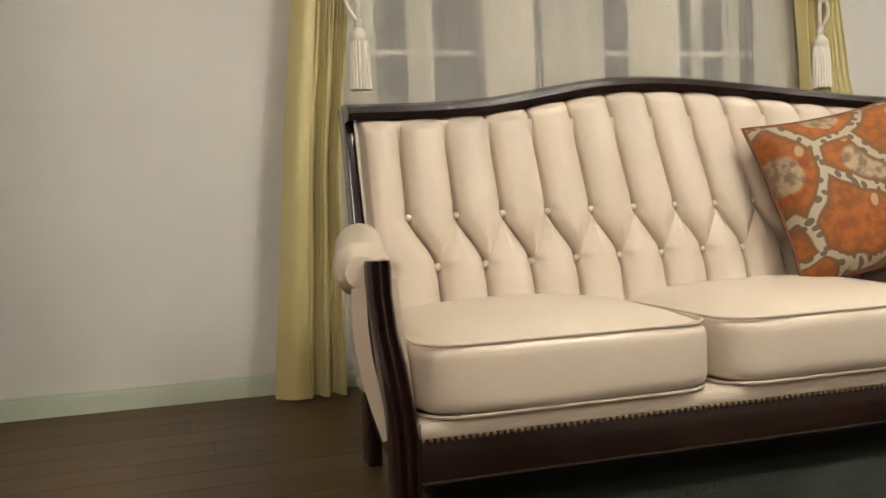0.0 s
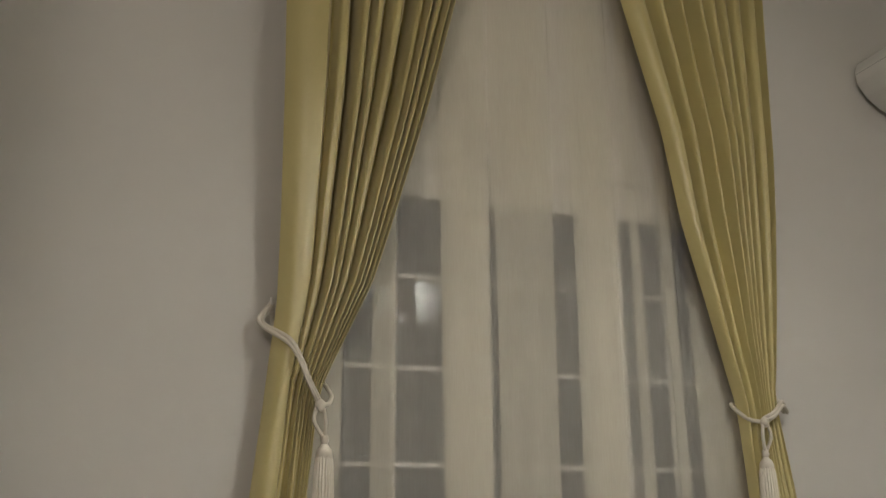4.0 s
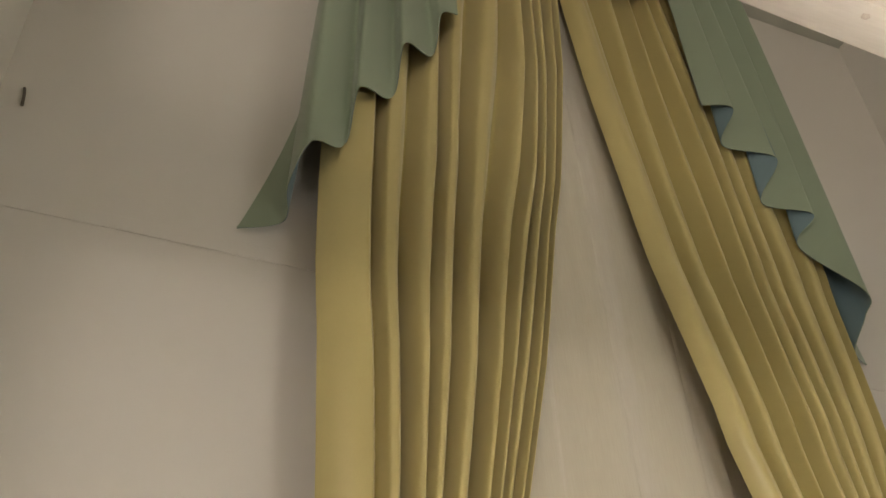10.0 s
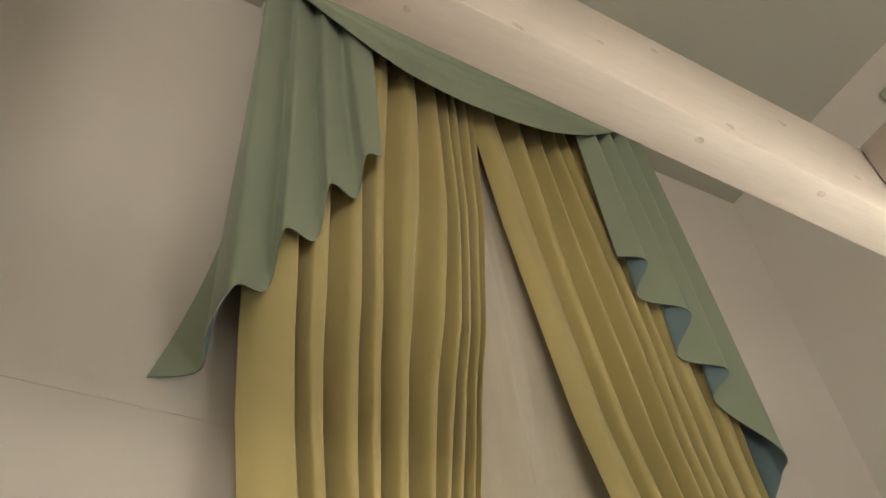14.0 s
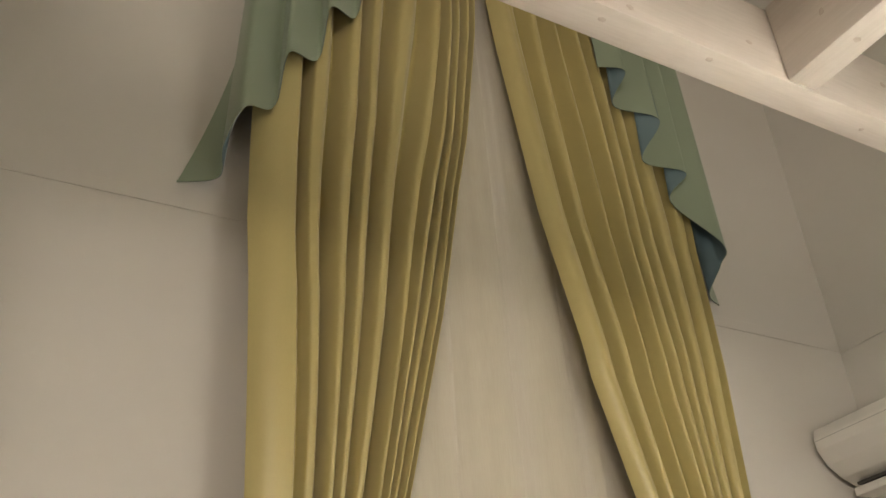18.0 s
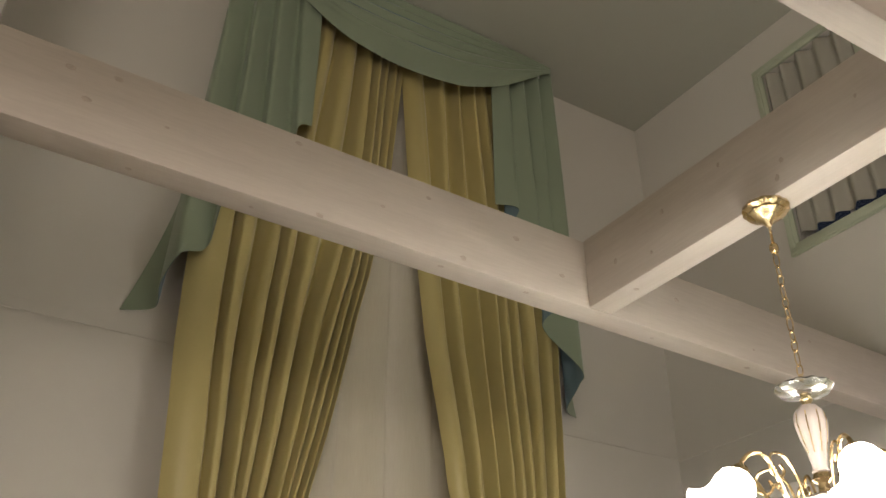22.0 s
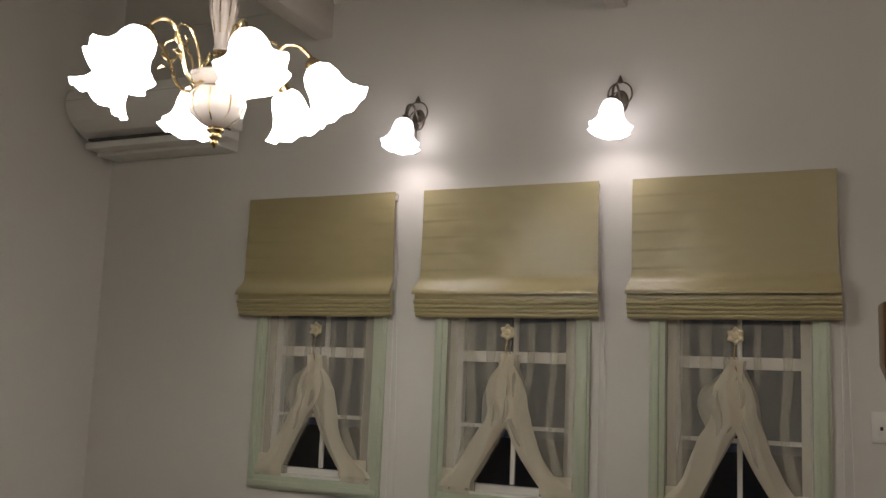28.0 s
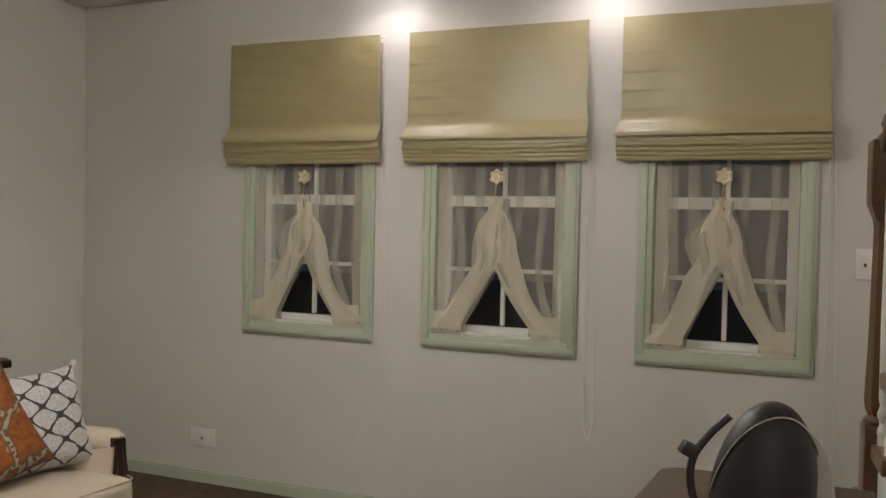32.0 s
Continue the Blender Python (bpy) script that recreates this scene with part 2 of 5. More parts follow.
# ---- mesh helpers ----
def mesh_of(bm, name, material, smooth=True, bevel=0.0):
    if bevel:
        bmesh.ops.bevel(bm, geom=list(bm.edges), offset=bevel, segments=2, affect="EDGES", profile=0.5)
    me = bpy.data.meshes.new(name)
    bm.normal_update()
    bm.to_mesh(me)
    bm.free()
    for m in material if isinstance(material, (list, tuple)) else (material,):
        me.materials.append(m)
    if smooth:
        me.shade_smooth()
        if hasattr(me, "set_sharp_from_angle"):
            me.set_sharp_from_angle(angle=radians(42))
    return me


def part(name, bm, material, parent=None, label="", smooth=True, bevel=0.0):
    ob = new(name, mesh_of(bm, name, material, smooth, bevel))
    if parent:
        ob.parent = parent
    if label:
        ob["label"] = label
    return ob


def thing(name, label, category, group="", at=(0, 0, 0), kind=""):
    e = new(name)
    e.location = at
    e.empty_display_size = 0.05
    return tagged(e, label, category, group, kind)


def box(x0, x1, y0, y1, z0, z1, bm=None):
    bm = bm or bmesh.new()
    v = [bm.verts.new((x, y, z)) for z in (z0, z1) for y in (y0, y1) for x in (x0, x1)]
    for f in ((0, 2, 3, 1), (4, 5, 7, 6), (0, 1, 5, 4), (2, 6, 7, 3), (0, 4, 6, 2), (1, 3, 7, 5)):
        bm.faces.new([v[i] for i in f])
    return bm


def lathe(profile, n=24, at=(0, 0, 0), bm=None, wave=0.0, lobes=8, axis=None):
    """A turned shape from (radius, height) pairs; wave: how far the rim is fluted."""
    bm = bm or bmesh.new()
    at = Vector(at)
    rings = []
    for k, (r, h) in enumerate(profile):
        w = wave[k] if isinstance(wave, (list, tuple)) else wave
        ring = []
        for i in range(n):
            a = 2 * math.pi * i / n
            rr = r * (1 + w * math.cos(lobes * a))
            p = Vector((rr * math.cos(a), rr * math.sin(a), h + r * w * 0.8 * math.cos(lobes * a)))
            if axis is not None:
                p = axis @ p
            ring.append(bm.verts.new(at + p))
        rings.append(ring)
    for a, b in zip(rings, rings[1:]):
        for i in range(n):
            bm.faces.new((a[i], a[(i + 1) % n], b[(i + 1) % n], b[i]))
    if profile[0][0] > 1e-5:
        bm.faces.new(rings[0][::-1])
    if profile[-1][0] > 1e-5:
        bm.faces.new(rings[-1])
    bmesh.ops.remove_doubles(bm, verts=bm.verts, dist=1e-6)
    return bm


def tube(points, r, n=8, bm=None, closed=False, taper=None):
    bm = bm or bmesh.new()
    pts = [Vector(p) for p in points]
    rings, m = [], len(pts)
    side = None
    for i, p in enumerate(pts):
        a = pts[(i - 1) % m] if closed or i else p
        b = pts[(i + 1) % m] if closed or i < m - 1 else p
        d = (b - a).normalized()
        if side is None:
            side = d.cross(Vector((0, 0, 1)) if abs(d.z) < 0.9 else Vector((1, 0, 0))).normalized()
        side = (side - d * side.dot(d)).normalized()
        up = d.cross(side)
        rr = r * (taper[i] if taper else 1)
        rings.append([bm.verts.new(p + rr * (math.cos(2 * math.pi * k / n) * side + math.sin(2 * math.pi * k / n) * up)) for k in range(n)])
    pairs = list(zip(rings, rings[1:])) + ([(rings[-1], rings[0])] if closed else [])
    for a, b in pairs:
        for k in range(n):
            bm.faces.new((a[k], a[(k + 1) % n], b[(k + 1) % n], b[k]))
    if not closed:
        bm.faces.new(rings[0][::-1])
        bm.faces.new(rings[-1])
    return bm


def shell(fn, nu, nv, thick, bm=None, back=1):
    """A sheet with thickness from fn(u, v); the far side takes material slot `back`."""
    bm = bm or bmesh.new()
    P = [[Vector(fn(i / nu, j / nv)) for j in range(nv + 1)] for i in range(nu + 1)]
    F, B = [], []
    for i in range(nu + 1):
        f, b = [], []
        for j in range(nv + 1):
            du = P[min(i + 1, nu)][j] - P[max(i - 1, 0)][j]
            dv = P[i][min(j + 1, nv)] - P[i][max(j - 1, 0)]
            n = du.cross(dv)
            n = n.normalized() if n.length > 1e-9 else Vector((0, 1, 0))
            f.append(bm.verts.new(P[i][j]))
            b.append(bm.verts.new(P[i][j] + n * thick))
        F.append(f)
        B.append(b)
    for i in range(nu):
        for j in range(nv):
            bm.faces.new((F[i][j], F[i][j + 1], F[i + 1][j + 1], F[i + 1][j]))
            q = bm.faces.new((B[i][j], B[i + 1][j], B[i + 1][j + 1], B[i][j + 1]))
            q.material_index = back
    for i in range(nu):
        bm.faces.new((F[i][0], F[i + 1][0], B[i + 1][0], B[i][0]))
        bm.faces.new((F[i + 1][nv], F[i][nv], B[i][nv], B[i + 1][nv]))
    for j in range(nv):
        bm.faces.new((F[0][j + 1], F[0][j], B[0][j], B[0][j + 1]))
        bm.faces.new((F[nu][j], F[nu][j + 1], B[nu][j + 1], B[nu][j]))
    return bm


def sheet(fn, nu, nv):
    """A single layer, for cloth so thin that it is looked through."""
    bm = bmesh.new()
    P = [[bm.verts.new(fn(i / nu, j / nv)) for j in range(nv + 1)] for i in range(nu + 1)]
    for i in range(nu):
        for j in range(nv):
            bm.faces.new((P[i][j], P[i][j + 1], P[i + 1][j + 1], P[i + 1][j]))
    return bm


def lerp_table(table, z):
    """Linear reading of a table of (z, value), z rising."""
    if z <= table[0][0]:
        return table[0][1]
    for (a, va), (b, vb) in zip(table, table[1:]):
        if z <= b:
            return va + (vb - va) * (z - a) / (b - a)
    return table[-1][1]


def smooth01(x):
    x = min(1, max(0, x))
    return x * x * (3 - 2 * x)


def sphere(r, at=(0, 0, 0), bm=None, seg=10, rings=6, squash=(1, 1, 1)):
    bm = bm or bmesh.new()
    bmesh.ops.create_uvsphere(bm, u_segments=seg, v_segments=rings, radius=r, matrix=Matrix.Translation(at) @ Matrix.Diagonal((*squash, 1)))
    return bm


# ---- structure ----
def holed_wall(name, axis, c0, c1, u0, u1, z0, z1, holes, material):
    """A wall of thickness c0..c1 across `axis`, with rectangular openings (u0, u1, z0, z1)."""
    us = sorted({u0, u1, *[h[0] for h in holes], *[h[1] for h in holes]})
    zs = sorted({z0, z1, *[h[2] for h in holes], *[h[3] for h in holes]})
    solid = {}
    for i in range(len(us) - 1):
        for j in range(len(zs) - 1):
            um, zm = (us[i] + us[i + 1]) / 2, (zs[j] + zs[j + 1]) / 2
            solid[i, j] = not any(h[0] < um < h[1] and h[2] < zm < h[3] for h in holes)
    bm = bmesh.new()
    put = (lambda u, c, z: (u, c, z)) if axis == "y" else (lambda u, c, z: (c, u, z))
    at = {}

    def vert(i, j, c):
        if (i, j, c) not in at:
            at[i, j, c] = bm.verts.new(put(us[i], c, zs[j]))
        return at[i, j, c]

    for (i, j), s in solid.items():
        if not s:
            continue
        for c in (c0, c1):
            bm.faces.new([vert(i, j, c), vert(i + 1, j, c), vert(i + 1, j + 1, c), vert(i, j + 1, c)])
        for (di, dj), (a, b) in {(-1, 0): ((i, j), (i, j + 1)), (1, 0): ((i + 1, j), (i + 1, j + 1)), (0, -1): ((i, j), (i + 1, j)), (0, 1): ((i, j + 1), (i + 1, j + 1))}.items():
            if not solid.get((i + di, j + dj), False):
                bm.faces.new([vert(*a, c0), vert(*b, c0), vert(*b, c1), vert(*a, c1)])
    bmesh.ops.recalc_face_normals(bm, faces=bm.faces)
    return part(name, bm, material, smooth=False)


TALL = (1.10, 2.92, 0.28, 2.43)                                   # the tall window's opening, x and z
LOW = [(1.484, 2.343), (0.334, 1.187), (-0.766, 0.041)]           # outer trim of the three low windows, y
LOWZ = (0.922, 2.06)
HIGH = [(1.59, 2.42), (0.44, 1.27), (-0.71, 0.12)]                # outer trim of the clerestory windows, y
HIGHZ = (4.73, 6.22)
TW = 0.075                                                        # trim width

w = holed_wall("wall_north", "y", WY, WY + 0.16, LX - 0.2, RX + 0.16, 0, CZ, [TALL], M_WALL)
tagged(w, "off-white papered wall with a tall window", "wall", kind="structure")
holes = [(a + TW, b - TW, LOWZ[0] + TW, LOWZ[1] - TW) for a, b in LOW] + [(a + TW, b - TW, HIGHZ[0] + TW, HIGHZ[1] - TW) for a, b in HIGH]
w = holed_wall("wall_east", "x", RX, RX + 0.16, BY - 0.16, WY, 0, CZ, holes, M_WALL)
tagged(w, "off-white papered wall with low and high windows", "wall", kind="structure")
bm = box(LX - 0.14, LX, 1.80, WY, 0, CZ)
box(BX - 0.16, LX - 0.14, 1.80, 1.96, 0, CZ, bm)
tagged(part("wall_west_return", bm, M_WALL, smooth=False), "off-white papered return wall at the beam end", "wall", kind="structure")
tagged(part("wall_west", box(BX - 0.16, BX, BY, 1.80, 0, CZ), M_WALL, smooth=False), "plain off-white papered wall", "wall", kind="structure")
tagged(part("wall_south", box(BX - 0.16, RX, BY - 0.16, BY, 0, CZ), M_WALL, smooth=False), "plain off-white papered wall", "wall", kind="structure")
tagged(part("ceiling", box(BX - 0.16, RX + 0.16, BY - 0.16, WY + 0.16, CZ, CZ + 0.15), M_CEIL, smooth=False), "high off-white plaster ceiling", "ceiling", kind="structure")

# joint band round the walls
bm = box(LX, RX, WY - 0.004, WY, LEDGE - 0.03, LEDGE + 0.03)
tagged(part("trim_north", bm, M_WALL, smooth=False, bevel=0.002), "thin papered joint band on the wall", "trim", kind="structure")
bm = box(RX - 0.012, RX, BY, WY - 0.007, LEDGE - 0.04, LEDGE - 0.005)
tagged(part("trim_east", bm, M_WALL, smooth=False, bevel=0.002), "thin papered joint band on the wall", "trim", kind="structure")


def skirting(name, x0, x1, y0, y1):
    bm = box(x0, x1, y0, y1, 0, 0.060)
    t = 0.006
    box(x0 + t * (x1 - x0 < 0.1), x1, y0 + t * (y1 - y0 < 0.1), y1, 0.060, 0.072, bm)
    tagged(part(name, bm, M_TRIM, smooth=False), "pale green painted skirting board", "baseboard", kind="structure")


skirting("baseboard_north", LX, RX - 0.016, WY - 0.016, WY)
skirting("baseboard_east", RX - 0.016, RX, BY, WY)

# main beam, cross beam and second beam
BT, BB = 3.868, 3.549


def knot(px, py, pz, face, r):
    """A dark resin knot just proud of a beam's face."""
    rot = {"y": (90, 0, 0), "x": (0, 90, 0), "z": (0, 0, 0)}[face]
    bm = bmesh.new()
    n = 10
    vs = [bm.verts.new((r * (1 + 0.25 * random.uniform(-1, 1)) * math.cos(6.283 * k / n), 0.7 * r * (1 + 0.2 * random.uniform(-1, 1)) * math.sin(6.283 * k / n), 0)) for k in range(n)]
    top = [bm.verts.new((v.co.x * 0.7, v.co.y * 0.7, 0.0012)) for v in vs]
    for k in range(n):
        bm.faces.new((vs[k], vs[(k + 1) % n], top[(k + 1) % n], top[k]))
    bm.faces.new(top)
    bm.faces.new(vs[::-1])
    bmesh.ops.transform(bm, matrix=pose(px, py, pz, *rot), verts=bm.verts)
    bmesh.ops.recalc_face_normals(bm, faces=bm.faces)
    return bm


SKEW = 0.028                          # the main beam runs a little askew to the window wall


def askew(bm):
    for v in bm.verts:
        v.co.y += SKEW * (v.co.x - 2.083)
    return bm


def beam(name, x0, x1, y0, y1, material, label, drop=0.0):
    bm = box(x0, x1, y0, y1, BB - drop, BT - drop)
    ob = part(name, askew(bm) if name == "beam_main" else bm, material, bevel=0.006)
    return tagged(ob, label, "beam", kind="structure")


b1 = beam("beam_main", LX, RX, 1.885, 2.005, M_BEAM, "whitewashed knotty pine ceiling beam")
b2 = beam("beam_cross", 2.083, 2.205, BY, 1.882, M_BEAMY, "whitewashed knotty pine cross beam carrying the chandelier")
b3 = beam("beam_second", 2.208, RX, 0.175, 0.275, M_BEAM, "whitewashed knotty pine beam meeting the wall", 0.05)
b4 = beam("beam_second_west", BX, 2.080, 0.175, 0.275, M_BEAM, "whitewashed knotty pine beam", 0.05)
rk = random.Random(5)
spots = [(0.747, 3.831), (0.849, 3.560), (1.459, 3.585), (-0.05, 3.80), (0.02, 3.70), (0.10, 3.82), (0.28, 3.70), (1.30, 3.80), (1.72, 3.76), (1.95, 3.66), (2.62, 3.74), (3.1, 3.62), (3.55, 3.78), (1.1, 3.69)]
for k, (kx, kz) in enumerate(spots):
    part("knot", askew(knot(kx, 1.8842, kz, "y", rk.uniform(0.008, 0.017))), M_KNOT, b1)
for kx, ky in ((1.387, 1.931), (1.783, 1.92), (0.62, 1.95), (0.2, 1.96), (2.5, 1.95), (3.1, 1.94)):
    bm = knot(0, 0, 0, "z", rk.uniform(0.010, 0.016))
    bmesh.ops.transform(bm, matrix=pose(kx, ky, BB - 0.0006, 180, 0, 0), verts=bm.verts)
    part("knot", askew(bm), M_KNOT, b1)
for ky, kz in ((0.889, 3.604), (1.50, 3.62), (1.42, 3.76), (1.12, 3.80), (0.86, 3.66), (0.55, 3.72), (0.3, 3.63), (1.7, 3.68)):
    bm = knot(0, 0, 0, "z", rk.uniform(0.008, 0.016))
    bmesh.ops.transform(bm, matrix=pose(2.0825, ky, kz, 0, -90, 0), verts=bm.verts)
    part("knot", bm, M_KNOT, b2)
bm = knot(0, 0, 0, "z", 0.014)
bmesh.ops.transform(bm, matrix=pose(2.14, 1.66, BB - 0.0006, 180, 0, 0), verts=bm.verts)
part("knot", bm, M_KNOT, b2)

# outdoors at night
tagged(part("ground", box(-20, 30, -20, 30, -0.5, -0.25), M_NIGHT, smooth=False), "dark garden ground at night", "ground", kind="structure")


# ---- windows ----
def bar(bm, x0, x1, y0, y1, z0, z1):
    return box(x0, x1, y0, y1, z0, z1, bm)


def tall_window():
    root = thing("window_1", "tall white-framed window with thin glazing bars, dark outside", "window", kind="structure")
    x0, x1, z0, z1 = TALL
    y0, y1 = WY + 0.03, WY + 0.09
    bm = bmesh.new()
    for a, b, c, d in ((x0, x0 + 0.07, z0, z1), (x1 - 0.07, x1, z0, z1), (x0 + 0.07, x1 - 0.07, z1 - 0.17, z1), (x0 + 0.07, x1 - 0.07, z0, z0 + 0.09)):
        bar(bm, a, b, y0, y1, c, d)
    part("frame", bm, M_WHITE, root, smooth=False)
    part("head_moulding", box(x0 - 0.04, x1 + 0.04, WY - 0.008, WY, z1, z1 + 0.06), M_WHITE, root, bevel=0.004)
    panes = [(1.17, 1.60), (1.79, 2.22), (2.41, 2.85)]
    for a, b in ((1.60, 1.79), (2.22, 2.41)):
        part("mullion", box(a, b, y0 - 0.004, y1, z0 + 0.09, z1 - 0.17), M_WHITE, root, bevel=0.004)
    for a, b in panes:
        g = part("pane", box(a, b, WY + 0.058, WY + 0.064, z0 + 0.09, z1 - 0.17), M_GLASS, root, smooth=False)
        g.visible_shadow = False
        for z in (0.81, 1.183, 1.552, 1.922):
            part("glazing_bar", box(a, b, y0 + 0.010, y0 + 0.027, z - 0.009, z + 0.009), M_WHITE, root, smooth=False)
        m = (a + b) / 2
        part("glazing_bar", box(m - 0.009, m + 0.009, y0 + 0.012, y0 + 0.025, z0 + 0.09, z1 - 0.17), M_WHITE, root, smooth=False)


tall_window()


def trim_window(number, y0, y1, z0, z1, label, bars):
    """A window in the east wall with stepped green trim and white sash."""
    root = thing(f"window_{number}", label, "window", kind="structure")
    for nm, (a, b, c, d) in {"jamb": (y0, y0 + TW, z0 + TW, z1 - TW), "jamb_far": (y1 - TW, y1, z0 + TW, z1 - TW), "head": (y0, y1, z1 - TW, z1), "sill": (y0, y1, z0, z0 + TW)}.items():
        bm = box(RX - 0.022, RX, a, b, c, d)
        ob = part("trim_" + nm.split("_")[0], bm, M_TRIM, root, bevel=0.004)
        if nm.startswith("jamb"):
            aa, bb, cc, dd = (a + (0.012), b - 0.028, c - 0.03, d + 0.03) if nm == "jamb" else (a + 0.028, b - 0.012, c - 0.03, d + 0.03)
        else:
            aa, bb = y0 + 0.012, y1 - 0.012
            cc, dd = (c + 0.028, d - 0.012) if nm == "head" else (c + 0.012, d - 0.028)
        part("bead", box(RX - 0.031, RX - 0.0222, aa, bb, cc, dd), M_TRIM, ob, bevel=0.003)
    a, b, c, d = y0 + TW, y1 - TW, z0 + TW, z1 - TW
    x0, x1 = RX + 0.07, RX + 0.12
    fw = 0.055
    bm = bmesh.new()
    box(x0, x1, a, a + fw, c, d, bm), box(x0, x1, b - fw, b, c, d, bm), box(x0, x1, a + fw, b - fw, c, c + 0.045, bm), box(x0, x1, a + fw, b - fw, d - fw, d, bm)
    part("sash", bm, M_WHITE, root, smooth=False)
    part("sill_board", box(RX - 0.002, x0 - 0.002, a, b, c, c + 0.012), M_WHITE, root, bevel=0.003)
    g = part("pane", box(x0 + 0.02, x0 + 0.025, a + fw, b - fw, c + fw, d - fw), M_GLASS, root, smooth=False)
    g.visible_shadow = False
    m = (a + b) / 2
    part("glazing_bar", box(x0 - 0.002, x0 + 0.016, m - 0.011, m + 0.011, c + fw, d - fw), M_WHITE, root, smooth=False)
    for z, t in bars:
        part("glazing_bar", box(x0 - 0.004, x0 + 0.014, a + fw, b - fw, z - t, z + t), M_WHITE, root, smooth=False)
    return root


for k, (a, b) in enumerate(LOW):
    trim_window(2 + k, a, b, *LOWZ, "small white sash window with stepped pale green trim", ((1.70, 0.028), (1.34, 0.010)))
for k, (a, b) in enumerate(HIGH):
    trim_window(5 + k, a, b, *HIGHZ, "high clerestory window with pale green trim", ((5.45, 0.012),))


# ---- tall curtains ----
def through_knots(rows, u):
    """Smooth reading of evenly spaced rows of numbers, u from 0 to 1."""
    n = len(rows) - 1
    k = min(n - 1, int(u * n))
    t = u * n - k
    b, c = rows[k], rows[k + 1]
    a, d = rows[max(k - 1, 0)], rows[min(k + 2, n)]
    return [0.5 * (2 * q + (r - p) * t + (2 * p - 5 * q + 4 * r - w) * t * t + (3 * q - p - 3 * r + w) * t ** 3) for p, q, r, w in zip(a, b, c, d)]


FRONT = [(0, 3.40), (1.1, 3.43), (1.5, 3.455), (1.9, 3.42), (2.6, 3.375), (3.4, 3.375), (4.1, 3.438), (6.3, 3.45)]   # how far the folds stand out, by height


def drape(outer, inner, flat, ridges, flat_outer, seed, label):
    """A heavy drape, hung from the rail and drawn aside by a cord: narrow ridges stand before broad hollows.
    Tables give its edges and the share of its plain border by height; ridges: where the folds stand."""
    rnd = random.Random(seed)
    ph = [rnd.uniform(0, 6.28) for _ in range(6)]
    R = [0.0] + ridges + [1.0]
    deep = [rnd.uniform(0.85, 1.2) for _ in R]
    lean = [rnd.uniform(-0.5, 0.5) for _ in R]

    def fn(u, v):
        z = 6.32 * (1 - v) + 0.018 * v
        s = u if flat_outer else 1 - u
        xo, xi = lerp_table(outer, z), lerp_table(inner, z)
        wd = xi - xo
        fw = lerp_table(flat, z)
        r = (s - fw) / (1 - fw) if flat_outer else s / (1 - fw)
        x = xo + wd * s
        front = lerp_table(FRONT, z)
        y = front
        if 0 <= r <= 1:
            rr = r + (0.020 * math.sin(0.9 * z + ph[0] + 6 * r) + 0.010 * math.sin(2.3 * z + ph[1] + 11 * r)) * min(1, r * 8, (1 - r) * 8)
            k = max(i for i in range(len(R) - 1) if R[i] <= max(rr, 0))
            w = R[k + 1] - R[k]
            q = min(1.0, max(0.0, (rr - R[k]) / w))
            span = w * (1 - fw) * abs(wd)
            d = min(3.566 - front, (0.036 + 0.95 * span) * deep[k]) * (0.4 + 0.6 * min(1, abs(wd) / 0.5)) * (0.10 + 0.90 * smooth01((z - 0.95) / 0.5))
            hollow = (math.sin(math.pi * q ** (1 + 0.5 * lean[k])) ** 2) ** 1.6
            y = front + d * hollow
            x += (wd / abs(wd)) * lean[k] * 0.16 * span * math.sin(2 * math.pi * q)
            y += 0.005 * math.sin(2 * math.pi * 2 * q + ph[2] + z) * hollow
        else:
            e = s / fw if flat_outer else 1 - (1 - s) / fw
            y += 0.05 * (1 - e) ** 2 if flat_outer else 0.05 * e * e
            y -= 0.012 * math.sin(math.pi * min(1, e))
        y += 0.006 * math.sin(2.1 * z + ph[4]) * math.sin(3 * s + ph[5])
        y += 0.034 * (1 - smooth01((z - 0.9) / 0.5)) * smooth01((s - 0.40) / 0.15) * (0.6 + math.sin(24 * s + 0.4 * math.sin(2 * z)))
        tie = math.exp(-((z - 1.50) / 0.16) ** 2)
        y -= 0.018 * tie * math.sin(math.pi * s)
        return (x, min(y, 3.572 - 0.004 * math.sin(9 * s)), z)

    root = thing("drape", label, "curtain", "gold window drapes")
    part("cloth", shell(fn, 340, 84, 0.003, back=0), M_GOLD, root)

    def low(u, v):
        x, y, z = fn(u, 0.975 + 0.0255 * v)
        return (x, y - 0.0035, z)

    def top(u, v):
        x, y, z = fn(u, 0.028 * v)
        return (x, y - 0.003, z)
    part("hem", shell(low, 160, 3, 0.0025, back=0), M_GOLD, root, "stitched bottom hem")
    part("heading", shell(top, 160, 3, 0.002, back=0), M_GOLD, root, "pleated heading")
    return root


